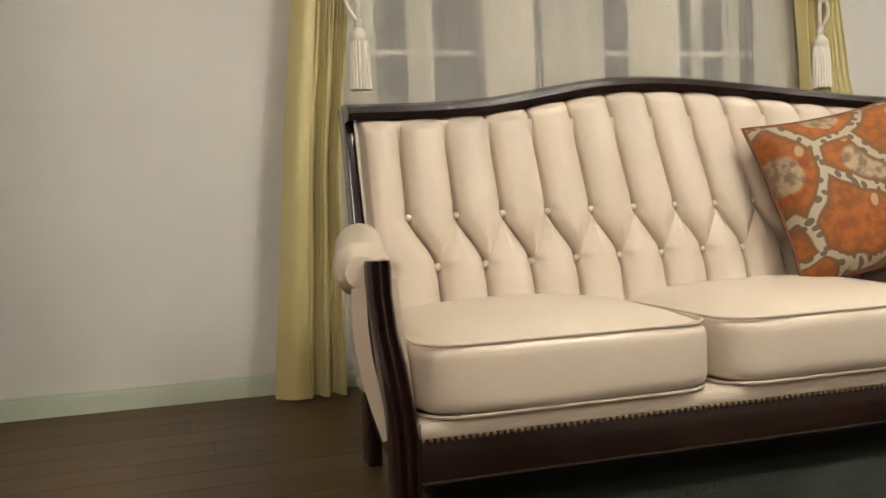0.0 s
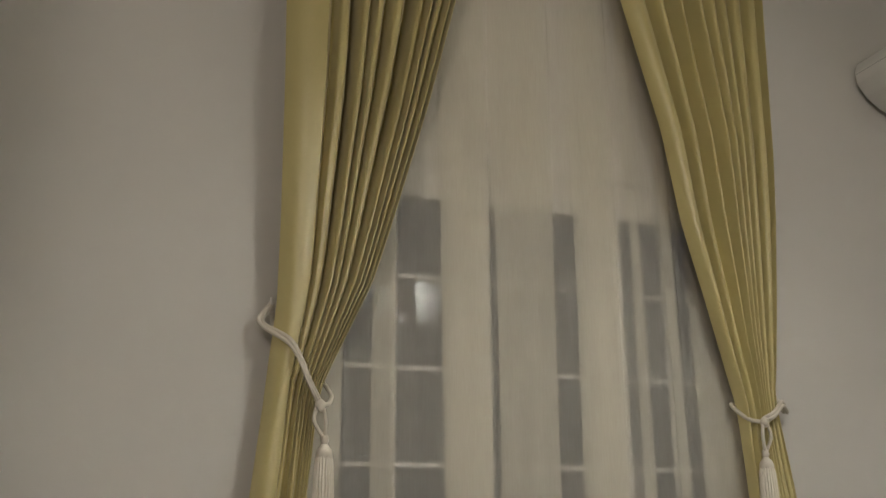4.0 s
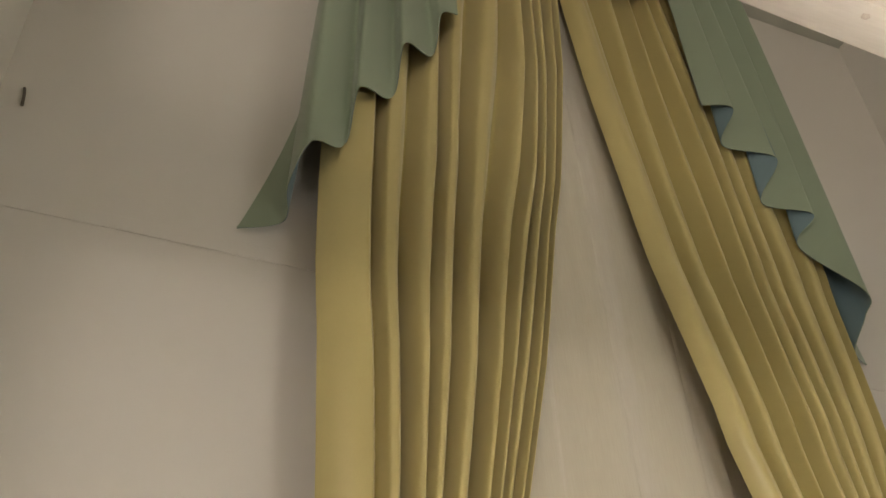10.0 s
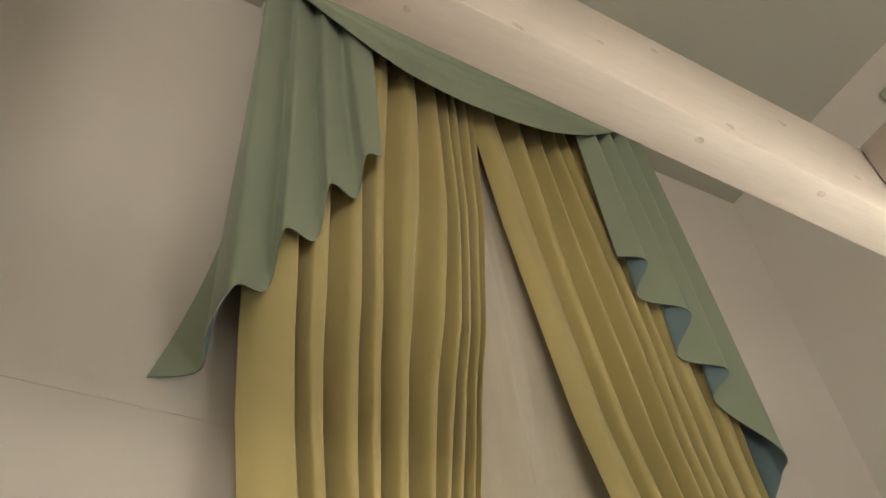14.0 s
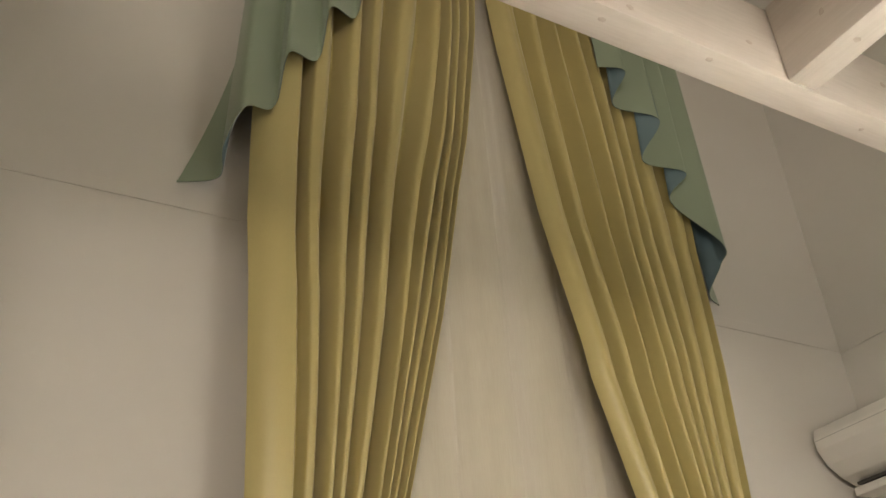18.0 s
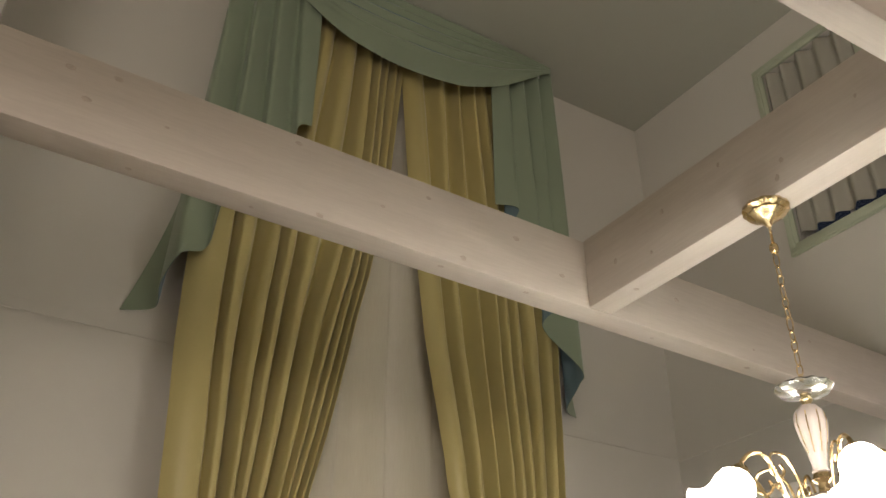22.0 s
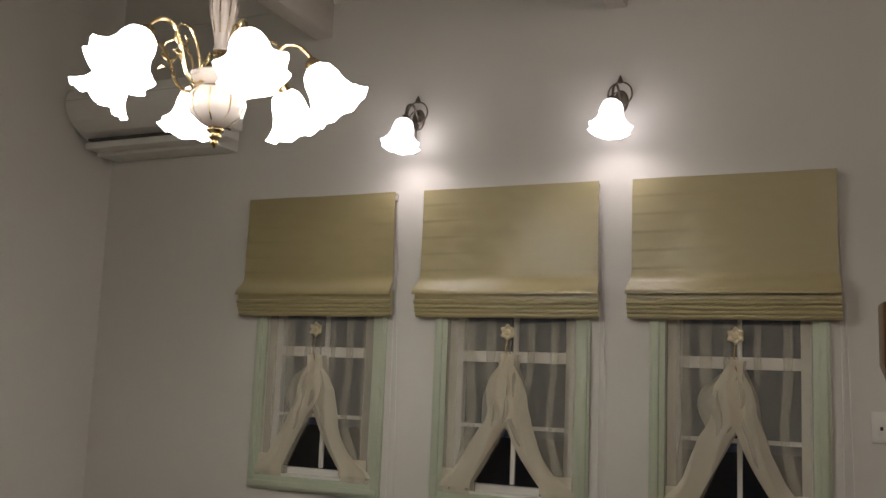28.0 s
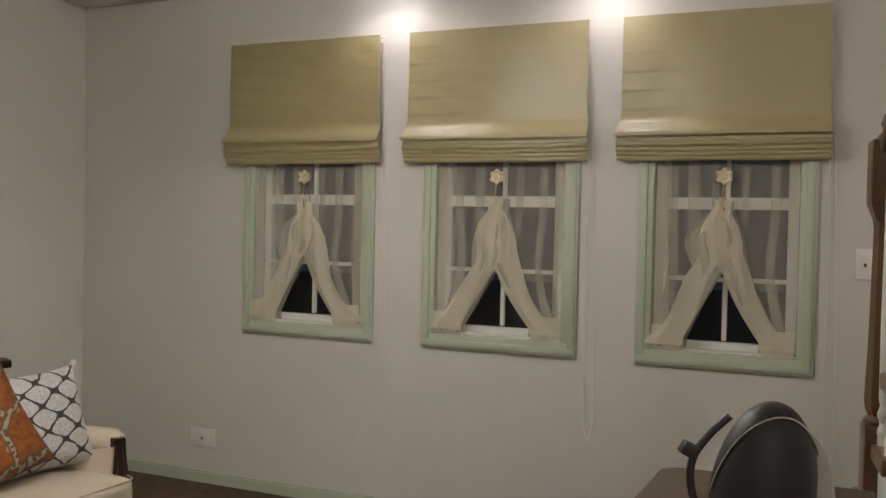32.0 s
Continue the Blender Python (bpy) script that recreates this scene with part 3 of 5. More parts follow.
drape([(0, 0.735), (0.35, 0.765), (0.9, 0.812), (1.38, 0.864), (1.72, 0.893), (2.04, 0.890), (2.95, 0.866), (3.7, 0.840), (4.6, 0.855), (6.3, 0.90)],
      [(0, 0.965), (0.77, 0.985), (1.38, 1.045), (1.45, 1.065), (1.83, 1.235), (2.08, 1.307), (2.54, 1.433), (3.09, 1.568), (3.6, 1.69), (4.4, 1.87), (5.15, 1.985), (6.0, 2.06), (6.3, 2.07)],
      [(0, 0.42), (1.3, 0.42), (1.6, 0.34), (2.2, 0.27), (3.5, 0.19), (6.3, 0.15)],
      [0.104, 0.331, 0.43, 0.583, 0.755, 0.825, 0.885, 0.96], True, 3, "gold satin drape tied back with a cream tasselled cord")
drape([(0, 3.13), (0.97, 3.075), (1.07, 3.05), (1.47, 3.014), (1.6, 3.03), (2.27, 3.075), (2.7, 3.09), (3.41, 3.13), (3.7, 3.16), (4.2, 3.2), (6.3, 3.15)],
      [(0, 2.86), (0.97, 2.85), (1.40, 2.85), (1.47, 2.845), (2.22, 2.615), (2.64, 2.53), (3.25, 2.37), (4.2, 2.25), (5.2, 2.135), (5.96, 2.075), (6.3, 2.06)],
      [(0, 0.10), (1.4, 0.11), (2.2, 0.12), (3.5, 0.115), (6.3, 0.10)],
      [0.07, 0.23, 0.35, 0.43, 0.52, 0.67, 0.83], False, 11, "gold satin drape tied back with a cream tasselled cord")


FOLDS = [(1.03, 1.161), (1.262, 1.363), (1.553, 1.767), (1.793, 2.063), (2.147, 2.358), (2.417, 2.478), (2.579, 2.648), (2.70, 2.92)]   # where the voile lies threefold


def sheer():
    # the cloth's way from side to side: place, depth and how far along its fold
    way = [(0.99, 0.0)]
    for a, b in FOLDS:
        way += [(a, 0.0), (b, -0.001), (a + 0.012, -0.005), (b - 0.004, -0.009), (b + 0.012, -0.004)]
    way.append((2.99, 0.0))
    col = []
    for (x0, d0), (x1, d1) in zip(way, way[1:]):
        n = max(4, int(abs(x1 - x0) / 0.022))
        col += [(x0 + (x1 - x0) * k / n, d0 + (d1 - d0) * smooth01(k / n)) for k in range(n)]
    col.append(way[-1])

    def fn(u, v):
        z = 6.3 * (1 - v) + 0.03 * v
        x, d = col[round(u * (len(col) - 1))]
        sway = 0.007 * math.sin(0.9 * z + 5 * x) + 0.004 * math.sin(2.3 * z + 17 * x + 300 * d)
        y = 3.586 + d + 0.0016 * math.sin(70 * x + 0.5 * z + 400 * d) + 0.0008 * math.sin(3 * z + 23 * x)
        return (x + sway * smooth01((6.3 - z) / 2), y, z)

    ob = part("sheer_curtain", sheet(fn, len(col) - 1, 48), M_SHEER)
    return tagged(ob, "cream voile sheer hanging in loose folds before the tall window", "curtain")


sheer()


def jabot(name, rows, label):
    """A lined cascade. Each row, from the inner edge outwards, is a crest or a hollow of the folded cloth:
    x and y under the valance, then x, y and z at the slanting hem; the last row lies on the wall."""
    right = rows[-1][0] > rows[0][0]
    n = len(rows) - 1
    top = 6.47

    def at(u, v):
        xt, yt, xh, yh, zh = through_knots(rows, u)
        tail = smooth01((u * n - (n - 2.2)) / 2.2)
        f = v ** (1 + 1.6 * tail)
        x = xt + (xh - xt) * f + 0.004 * math.sin(5 * v + 9 * u)
        y = yt + (yh - yt) * smooth01(v * 1.15) ** 0.8
        return Vector((x, min(y, 3.592), top + (zh - top) * v))

    def behind(u, v):
        p = at(u, v)
        du = at(min(u + 0.004, 1), v) - at(max(u - 0.004, 0), v)
        dv = at(u, min(v + 0.01, 1)) - at(u, max(v - 0.01, 0))
        w = du.cross(dv).normalized() * (1 if right else -1)
        return p + 0.0032 * w + Vector((0, 0, 0.002 * v))

    t = 0.002 if right else -0.002
    root = thing(name, label, "curtain", "sage green cascades of the valance")
    part("face", shell(at, n * 14, 56, t, back=0), M_GREEN, root)
    part("lining", shell(behind, n * 14, 56, t, back=0), M_LINING, root, "blue-grey lining")

    def hem(u, v):
        p = at(u, 1.0) + Vector((0, -0.0012, 0.010 * (1 - v)))
        return p
    part("hem", shell(hem, n * 14, 2, t / 2, back=0), M_GREEN, root, "stitched hem")
    return root


jabot("jabot", [(1.42, 3.380, 1.415, 3.360, 5.20), (1.29, 3.372, 1.325, 3.352, 5.15), (1.265, 3.425, 1.30, 3.424, 4.94), (1.155, 3.372, 1.14, 3.345, 4.86), (1.13, 3.428, 1.112, 3.426, 4.60), (1.025, 3.372, 0.95, 3.34, 4.50), (1.00, 3.428, 0.925, 3.428, 4.26), (0.862, 3.372, 0.775, 3.33, 4.13), (0.872, 3.42, 0.725, 3.44, 4.00), (0.905, 3.50, 0.735, 3.53, 3.91), (0.945, 3.592, 0.585, 3.592, 3.885)],
      "sage green pleated cascade with blue-grey lining")
jabot("jabot", [(2.715, 3.385, 2.725, 3.385, 5.13), (2.84, 3.358, 2.88, 3.345, 5.12), (2.900, 3.440, 2.815, 3.424, 4.92), (2.975, 3.358, 3.05, 3.350, 4.84), (3.040, 3.442, 2.945, 3.428, 4.59), (3.12, 3.358, 3.155, 3.348, 4.51), (3.178, 3.442, 3.085, 3.428, 4.36), (3.25, 3.372, 3.30, 3.35, 4.10), (3.26, 3.42, 3.335, 3.43, 4.03), (3.262, 3.50, 3.30, 3.52, 3.90), (3.265, 3.592, 3.426, 3.592, 3.895)],
      "sage green pleated cascade with blue-grey lining beside the wall corner")


def swag():
    low = [(0.86, 6.44), (1.0, 6.34), (1.13, 6.24), (1.27, 6.15), (1.4, 6.06), (1.6, 5.96), (1.9, 5.90), (2.2, 5.91), (2.45, 5.95), (2.7, 6.06), (2.85, 6.15), (2.98, 6.25), (3.16, 6.39), (3.24, 6.46)]

    def edge(x):
        return sum(lerp_table(low, x + d) for d in (-0.06, 0, 0.06)) / 3

    def fn(u, v):
        x = 0.86 + 2.38 * u
        top = 6.492
        z = top + (edge(x) - top) * v
        fall = math.sin(math.pi * u) ** 0.7
        pleat = 1 - abs(2 * ((5.2 * (1 - (1 - v) ** 1.5) + 0.35 * u) % 1.0) - 1) ** 1.6
        band = 1 - smooth01((v - 0.62) / 0.12)
        y = 3.352 - 0.020 * fall * v - 0.034 * fall * pleat * band - 0.016 * fall * math.sin(math.pi * min(1, max(0, (v - 0.62) / 0.38)))
        return (x, y, z)

    root = thing("swag", "sage green cloth swag draped across the curtain top", "valance")
    part("face", shell(fn, 90, 72, 0.002, back=0), M_GREEN, root)
    part("lining", shell(lambda u, v: (fn(u, v)[0], fn(u, v)[1] + 0.005, fn(u, v)[2] + 0.004 * v), 60, 30, 0.002, back=0), M_LINING, root)


swag()
bm = box(0.90, 3.22, 3.43, WY, 6.43, CZ)
tagged(part("pelmet_board", bm, M_WHITE, bevel=0.003), "white pelmet board under the ceiling behind the swag", "valance")
tagged(part("curtain_rail", tube([(0.9, 3.50, 6.34), (3.15, 3.50, 6.34)], 0.014), M_WHITE), "white curtain rail hidden behind the swag", "curtain rail")


def arc(points, n=10):
    """Points of a smooth curve through those given."""
    P = [Vector(p) for p in points]
    P = [P[0] * 2 - P[1]] + P + [P[-1] * 2 - P[-2]]
    out = []
    for a, b, c, d in zip(P, P[1:], P[2:], P[3:]):
        for k in range(n):
            t = k / n
            out.append(0.5 * (2 * b + (c - a) * t + (2 * a - 5 * b + 4 * c - d) * t * t + (3 * b - a - 3 * c + d) * t ** 3))
    return out + [P[-2]]


def tieback(hook, knot_at, tas, label):
    hx, hy, hz = hook
    kx, ky, kz = knot_at
    root = thing("tieback", label, "tieback", "tasselled tiebacks", at=(0, 0, 0))
    part("hook", tube(arc([(hx, WY, hz + 0.01), (hx, WY - 0.05, hz + 0.005), (hx, WY - 0.065, hz + 0.03)], 6), 0.007), M_WHITE, root, "white wall hook")
    sx = 1 if kx > hx else -1
    for d in (0, 0.016):
        pts = [(hx, hy - 0.02, hz + 0.012), (hx - sx * 0.045 * (1 - d * 20), hy - 0.05, hz - 0.07), (hx + (kx - hx) * 0.35, ky - 0.035, hz + (kz - hz) * 0.45 + d), (hx + (kx - hx) * 0.75, ky - 0.06, hz + (kz - hz) * 0.82 + d), (kx, ky - 0.045, kz + d)]
        part("cord", tube(arc(pts), 0.0085), M_CORD, root)
    part("cord", tube(arc([(hx, hy - 0.02, hz + 0.012), (hx + sx * 0.03, hy, hz - 0.09), (kx + sx * 0.05, ky + 0.09, kz + 0.09), (kx + sx * 0.045, ky, kz + 0.02), (kx, ky - 0.045, kz)]), 0.0085), M_CORD, root)
    part("knot", sphere(0.020, (kx, ky - 0.05, kz), squash=(1, 1, 1.15)), M_CORD, root)
    tx, ty, tz = tas
    for d in (-0.010, 0.010):
        part("cord", tube(arc([(kx + d, ky - 0.05, kz), (kx + d * 2, ky - 0.055, (kz + tz) / 2 + 0.03), (tx, ty, tz + 0.055)]), 0.007), M_CORD, root)
    part("head", lathe([(0.0, 0.075), (0.012, 0.07), (0.016, 0.05), (0.011, 0.04), (0.026, 0.02), (0.030, 0.005), (0.027, -0.008)], 16, (tx, ty, tz)), M_CORD, root, "netted cream tassel head")
    prof = [(0.026, 0.0), (0.031, -0.02), (0.034, -0.09), (0.036, -0.165), (0.0, -0.165)]
    part("skirt", lathe(prof, 40, (tx, ty, tz), wave=[0.05, 0.05, 0.06, 0.07, 0], lobes=20), M_TASSEL, root, "cream yarn fringe")
    return root


tieback((0.885, 3.57, 1.735), (1.045, 3.45, 1.36), (1.068, 3.415, 1.19), "cream twisted cord tieback with a fringed tassel")
tieback((3.075, 3.57, 1.50), (2.905, 3.45, 1.365), (2.905, 3.415, 1.185), "cream twisted cord tieback with a fringed tassel")


# ---- sofa ----
def puff(sx, sy, sz, p=6.0, crown=0.0, n=12, at=(0, 0, 0)):
    """A stuffed block of half sizes sx, sy, sz with rounded edges and a crowned top."""
    bm = bmesh.new()
    seen = {}

    def vert(a, b, c):
        key = (round(a, 4), round(b, 4), round(c, 4))
        if key not in seen:
            q = max(abs(a), abs(b), abs(c)) / (abs(a) ** p + abs(b) ** p + abs(c) ** p) ** (1 / p)
            x, y, z = a * q * sx, b * q * sy, c * q * sz
            if c > 0:
                z += crown * (1 - a * a) * (1 - b * b) * c
            z += 0.004 * noise.noise((x * 9 + at[0] * 3, y * 9, z * 9))
            seen[key] = bm.verts.new((at[0] + x, at[1] + y, at[2] + z))
        return seen[key]

    g = [math.sin(math.pi / 2 * (-1 + 2 * i / n)) for i in range(n + 1)]
    for axis in range(3):
        for s in (-1, 1):
            for i in range(n):
                for j in range(n):
                    q = []
                    for a, b in ((g[i], g[j]), (g[i + 1], g[j]), (g[i + 1], g[j + 1]), (g[i], g[j + 1])):
                        c = [0, 0, 0]
                        c[axis], c[(axis + 1) % 3], c[(axis + 2) % 3] = s, a, b
                        q.append(vert(*c))
                    bm.faces.new(q if s > 0 else q[::-1])
    return bm


CREST = [(0.86, 0.893), (1.0, 0.895), (1.12, 0.898), (1.216, 0.904), (1.33, 0.919), (1.442, 0.940), (1.591, 0.961), (1.7, 0.966), (1.835, 0.963), (2.02, 0.947), (2.25, 0.923), (2.45, 0.904), (2.68, 0.892), (2.85, 0.890), (3.05, 0.890)]


ARM_SECTION = ((-1, 0.018), (-0.92, 0.007), (-0.74, 0.0), (-0.55, 0.003), (-0.42, 0.010), (-0.30, 0.006), (0.0, -0.004), (0.30, 0.006), (0.42, 0.010), (0.55, 0.003), (0.74, 0.0), (0.92, 0.007), (1, 0.018), (1, 0.055), (-1, 0.055))   # beads and hollows across the arm front


def sofa():
    root = thing("sofa", "cream leather tufted sofa with dark mahogany frame", "sofa")
    x0, x1 = 0.884, 2.888
    step = 0.1268
    firstb = 0.985
    ZU, ZL = 0.612, 0.487

    def crest(x):
        a = lerp_table(CREST, x)
        return (a + lerp_table(CREST, x - 0.05) + lerp_table(CREST, x + 0.05)) / 3

    def back_y(z):
        return 2.595 + (z - 0.42) * 0.26

    def bulge(x, z):
        """Height of the stuffing over the sewn lines: channels above, slanting diamonds below."""
        f = min(1.0, max(0.0, (z - ZU) / 0.29))
        st = step - 0.0061 * f
        k = (x - firstb) / st
        if z >= ZU:
            d = abs(k - max(0, round(k))) * st
        elif z <= ZL:
            d = abs(k - 0.5 - max(0, round(k - 0.5))) * st
        else:
            g = (ZU - z) / (ZU - ZL)
            d = 9
            for c in range(max(0, math.floor(k) - 1), max(0, math.floor(k) + 3)):
                d = min(d, abs(k - (c + 0.5 * (0.4 * g + 0.6 * smooth01(g)))) * st)
                if c > 0:
                    d = min(d, abs(k - (c - 0.5 * g)) * st + 0.010)
        d = min(d, x - x0 + 0.006)
        q = min(1.0, d / (0.5 * st))
        return 0.042 * (1 - (1 - q) ** 2) ** 0.72 - 0.016 * math.exp(-(d / 0.0036) ** 2)

    def fn(u, v):
        x = x0 + (x1 - x0) * u
        zt = crest(x) - 0.016
        z = 0.36 + (zt - 0.36) * v
        h = bulge(x, z)
        for zz, off in ((ZU, 0), (ZL, 0.5)):
            k = (x - firstb) / step - off
            dx, dz = (k - round(k)) * step, z - zz
            h -= 0.012 * math.exp(-(dx * dx + dz * dz) / 0.0003)
        roll = smooth01((z - (zt - 0.05)) / 0.05)
        endr = max(smooth01(1 - u / 0.005), smooth01(1 - (1 - u) / 0.022))
        y = back_y(z) - 0.038 - h * (1 - 0.5 * endr) * (1 - 0.68 * roll) + 0.030 * roll ** 2 + 0.02 * endr
        return (x, y, z)

    part("back_upholstery", shell(fn, 1000, 130, -0.03, back=0), M_LEATHER, root, "channelled and button-tufted cream leather back")
    for zz, off in ((ZU, 0), (ZL, 0.5)):
        k = 0
        while firstb + (k + off) * step < x1 - 0.03:
            bx = firstb + (k + off) * step
            part("button", sphere(0.0098, (bx, back_y(zz) - 0.041, zz), squash=(1, 0.85, 1)), M_LEATHER, root)
            k += 1
    # crest rail and back posts
    pts = [(0.856 + (2.918 - 0.856) * i / 60, 0) for i in range(61)]
    bm = bmesh.new()
    ring = None
    for x, _ in pts:
        z = crest(x)
        y = back_y(z) - 0.002
        sec = [(-0.056, -0.030), (-0.062, -0.012), (-0.054, 0.004), (-0.022, 0.013), (0.02, 0.013), (0.035, 0.0), (0.035, -0.03), (-0.01, -0.034)]
        cur = [bm.verts.new((x, y + a, z + b)) for a, b in sec]
        if ring:
            for i in range(len(sec)):
                bm.faces.new((ring[i], ring[(i + 1) % 8], cur[(i + 1) % 8], cur[i]))
        else:
            bm.faces.new(cur[::-1])
        ring = cur
    bm.faces.new(ring)
    bmesh.ops.recalc_face_normals(bm, faces=bm.faces)
    part("crest_rail", bm, M_MAHOGX, root, "dark polished camel-back crest rail")
    for x in (0.868, 2.902):
        bm = bmesh.new()
        prev = None
        for z, hw in ((0.0, 0.018), (0.14, 0.018), (0.3, 0.017), (0.55, 0.015), (0.75, 0.013), (0.90, 0.013)):
            y = back_y(max(z, 0.3)) + 0.03 + (0.05 * (0.3 - z) if z < 0.3 else 0)
            cur = [bm.verts.new((x + a * hw, y + b, z)) for a, b in ((-1, -0.035), (1, -0.035), (1, 0.03), (-1, 0.03))]
            if prev:
                for i in range(4):
                    bm.faces.new((prev[i], prev[(i + 1) % 4], cur[(i + 1) % 4], cur[i]))
            else:
                bm.faces.new(cur[::-1])
            prev = cur
        bm.faces.new(prev)
        part("back_post", bm, M_MAHOG, root, bevel=0.004)
    part("back_panel", box(0.90, 2.92, 2.66, 2.69, 0.19, 0.86), M_LEATHER, root, bevel=0.006)
    # seat
    part("seat_deck", box(0.845, 3.045, 2.075, 2.66, 0.185, 0.222), M_LEATHER, root, "cream leather seat deck", bevel=0.012)
    part("front_rail", box(0.835, 3.055, 2.062, 2.095, 0.100, 0.186), M_MAHOGX, root, "dark mahogany front rail", bevel=0.006)
    part("rail_bead", tube([(0.84, 2.066, 0.103), (3.05, 2.066, 0.103)], 0.006), M_MAHOGX, root)
    for x in (0.812, 3.078):
        s = 1 if x < 2 else -1
        bm = box(-0.014, 0.014, 0.0, 0.53, 0.115, 0.19)
        for v in bm.verts:
            v.co.x += x + s * 0.13 * v.co.y
            v.co.y += 2.10
        part("side_rail", bm, M_MAHOG, root, bevel=0.005)
    bm = bmesh.new()
    for i in range(150):
        sphere(0.0052, (0.848 + i * (3.04 - 0.848) / 149, 2.0605, 0.189), bm, 6, 4)
    ob = part("nail_trim", bm, M_NAIL, root, "row of small antique nailheads")
    ob["kind"] = "stuff"
    for k, (a, b) in enumerate(((0.845, 1.528), (1.532, 2.245), (2.249, 3.135))):
        c = part("seat_cushion", puff((b - a) / 2, 0.305, 0.082, 7, 0.038, 18, ((a + b) / 2, 2.355, 0.300)), M_LEATHER, root, "plump cream leather seat cushion")
        for z in (0.372, 0.228):
            r = 0.085
            m = 0.030
            loop = []
            cx, cy, hx, hy = (a + b) / 2, 2.355, (b - a) / 2 - m * 0.4, 0.305 - m * 0.4
            for sx, sy, a0 in ((1, -1, -90), (1, 1, 0), (-1, 1, 90), (-1, -1, 180)):
                for q in range(6):
                    t = radians(a0 + 90 * q / 5)
                    loop.append((cx + sx * (hx - r) + r * math.cos(t), cy + sy * (hy - r) + r * math.sin(t), z))
            part("piping", tube(loop, 0.0038, 8, closed=True), M_PIPE, c)
    # arms
    for s, xe, ay, splay in ((1, 0.0, 0.0, 0.0), (-1, 3.90, 0.07, 0.088)):
        fx = (lambda x: x) if s == 1 else (lambda x: xe - x)
        bm = bmesh.new()
        prev = None
        for i in range(17):
            y = 2.125 + ay + i * (2.66 - 2.125 - ay) / 16
            cur = []
            r = 0.058 * (1 if 0 < i < 16 else 0.55) * (0.93 if i in (1, 15) else 1)
            for k in range(20):
                a = 2 * math.pi * k / 20
                cur.append(bm.verts.new((fx(0.755 + (0.115 + splay) * i / 16 + r * 1.05 * math.cos(a)), y, 0.522 + 0.03 * i / 16 + r * math.sin(a))))
            if prev:
                for k in range(20):
                    bm.faces.new((prev[k], prev[(k + 1) % 20], cur[(k + 1) % 20], cur[k]))
            else:
                bm.faces.new(cur)
            prev = cur
        bm.faces.new(prev)
        bmesh.ops.recalc_face_normals(bm, faces=bm.faces)
        part("arm_roll", bm, M_LEATHER, root, "padded cream leather arm roll")

        def panel(u, v, fx=fx, ay=ay, splay=splay):
            y = 2.12 + ay + (0.54 - ay) * u
            z = 0.49 - 0.30 * v
            x = 0.762 + 0.048 * v ** 1.3 - 0.012 * math.sin(math.pi * v) - 0.006 * math.sin(math.pi * u)
            return (fx(x + (0.105 + splay) * u), y, z)
        part("arm_side", shell(panel, 10, 10, 0.03 * s, back=0), M_LEATHER, root)

        def inner(u, v, fx=fx, ay=ay, splay=splay):
            y = 2.12 + ay + (0.54 - ay) * u
            z = (0.505 - 0.085 * u) * (1 - v) + 0.208 * v
            return (fx(0.803 + 0.030 * v + (0.09 + splay) * u), y, z)
        part("arm_inside", shell(inner, 8, 8, -0.02 * s, back=0), M_LEATHER, root)
        # carved arm front and leg
        bm = bmesh.new()
        prev = None
        for z, x, hw, yf in ((0.0, 0.812, 0.021, 2.060), (0.09, 0.812, 0.026, 2.055), (0.19, 0.812, 0.027, 2.052), (0.25, 0.806, 0.025, 2.050), (0.33, 0.795, 0.024, 2.056), (0.41, 0.785, 0.022, 2.072), (0.48, 0.781, 0.022, 2.086), (0.535, 0.781, 0.023, 2.090), (0.545, 0.781, 0.021, 2.092)):
            cur = [bm.verts.new((fx(x + 0.003 + a * hw * 1.10), yf + ay + b, z)) for a, b in ARM_SECTION]
            if prev:
                for i in range(len(ARM_SECTION)):
                    bm.faces.new((prev[i], prev[(i + 1) % len(ARM_SECTION)], cur[(i + 1) % len(ARM_SECTION)], cur[i]))
            else:
                bm.faces.new(cur[::-1])
            prev = cur
        bm.faces.new(prev)
        bmesh.ops.recalc_face_normals(bm, faces=bm.faces)
        part("arm_front", bm, M_MAHOG, root, "curved polished mahogany arm front and leg")
        bm = bmesh.new()
        for i in range(16):
            sphere(0.0045, (fx(0.770 + 0.030 * (i / 15) ** 1.4), 2.104 + ay - 0.02 * math.sin(math.pi * i / 15), 0.47 - 0.26 * i / 15), bm, 6, 4)
        ob = part("nail_trim", bm, M_NAIL, root)
        ob["kind"] = "stuff"
    return root


sofa()


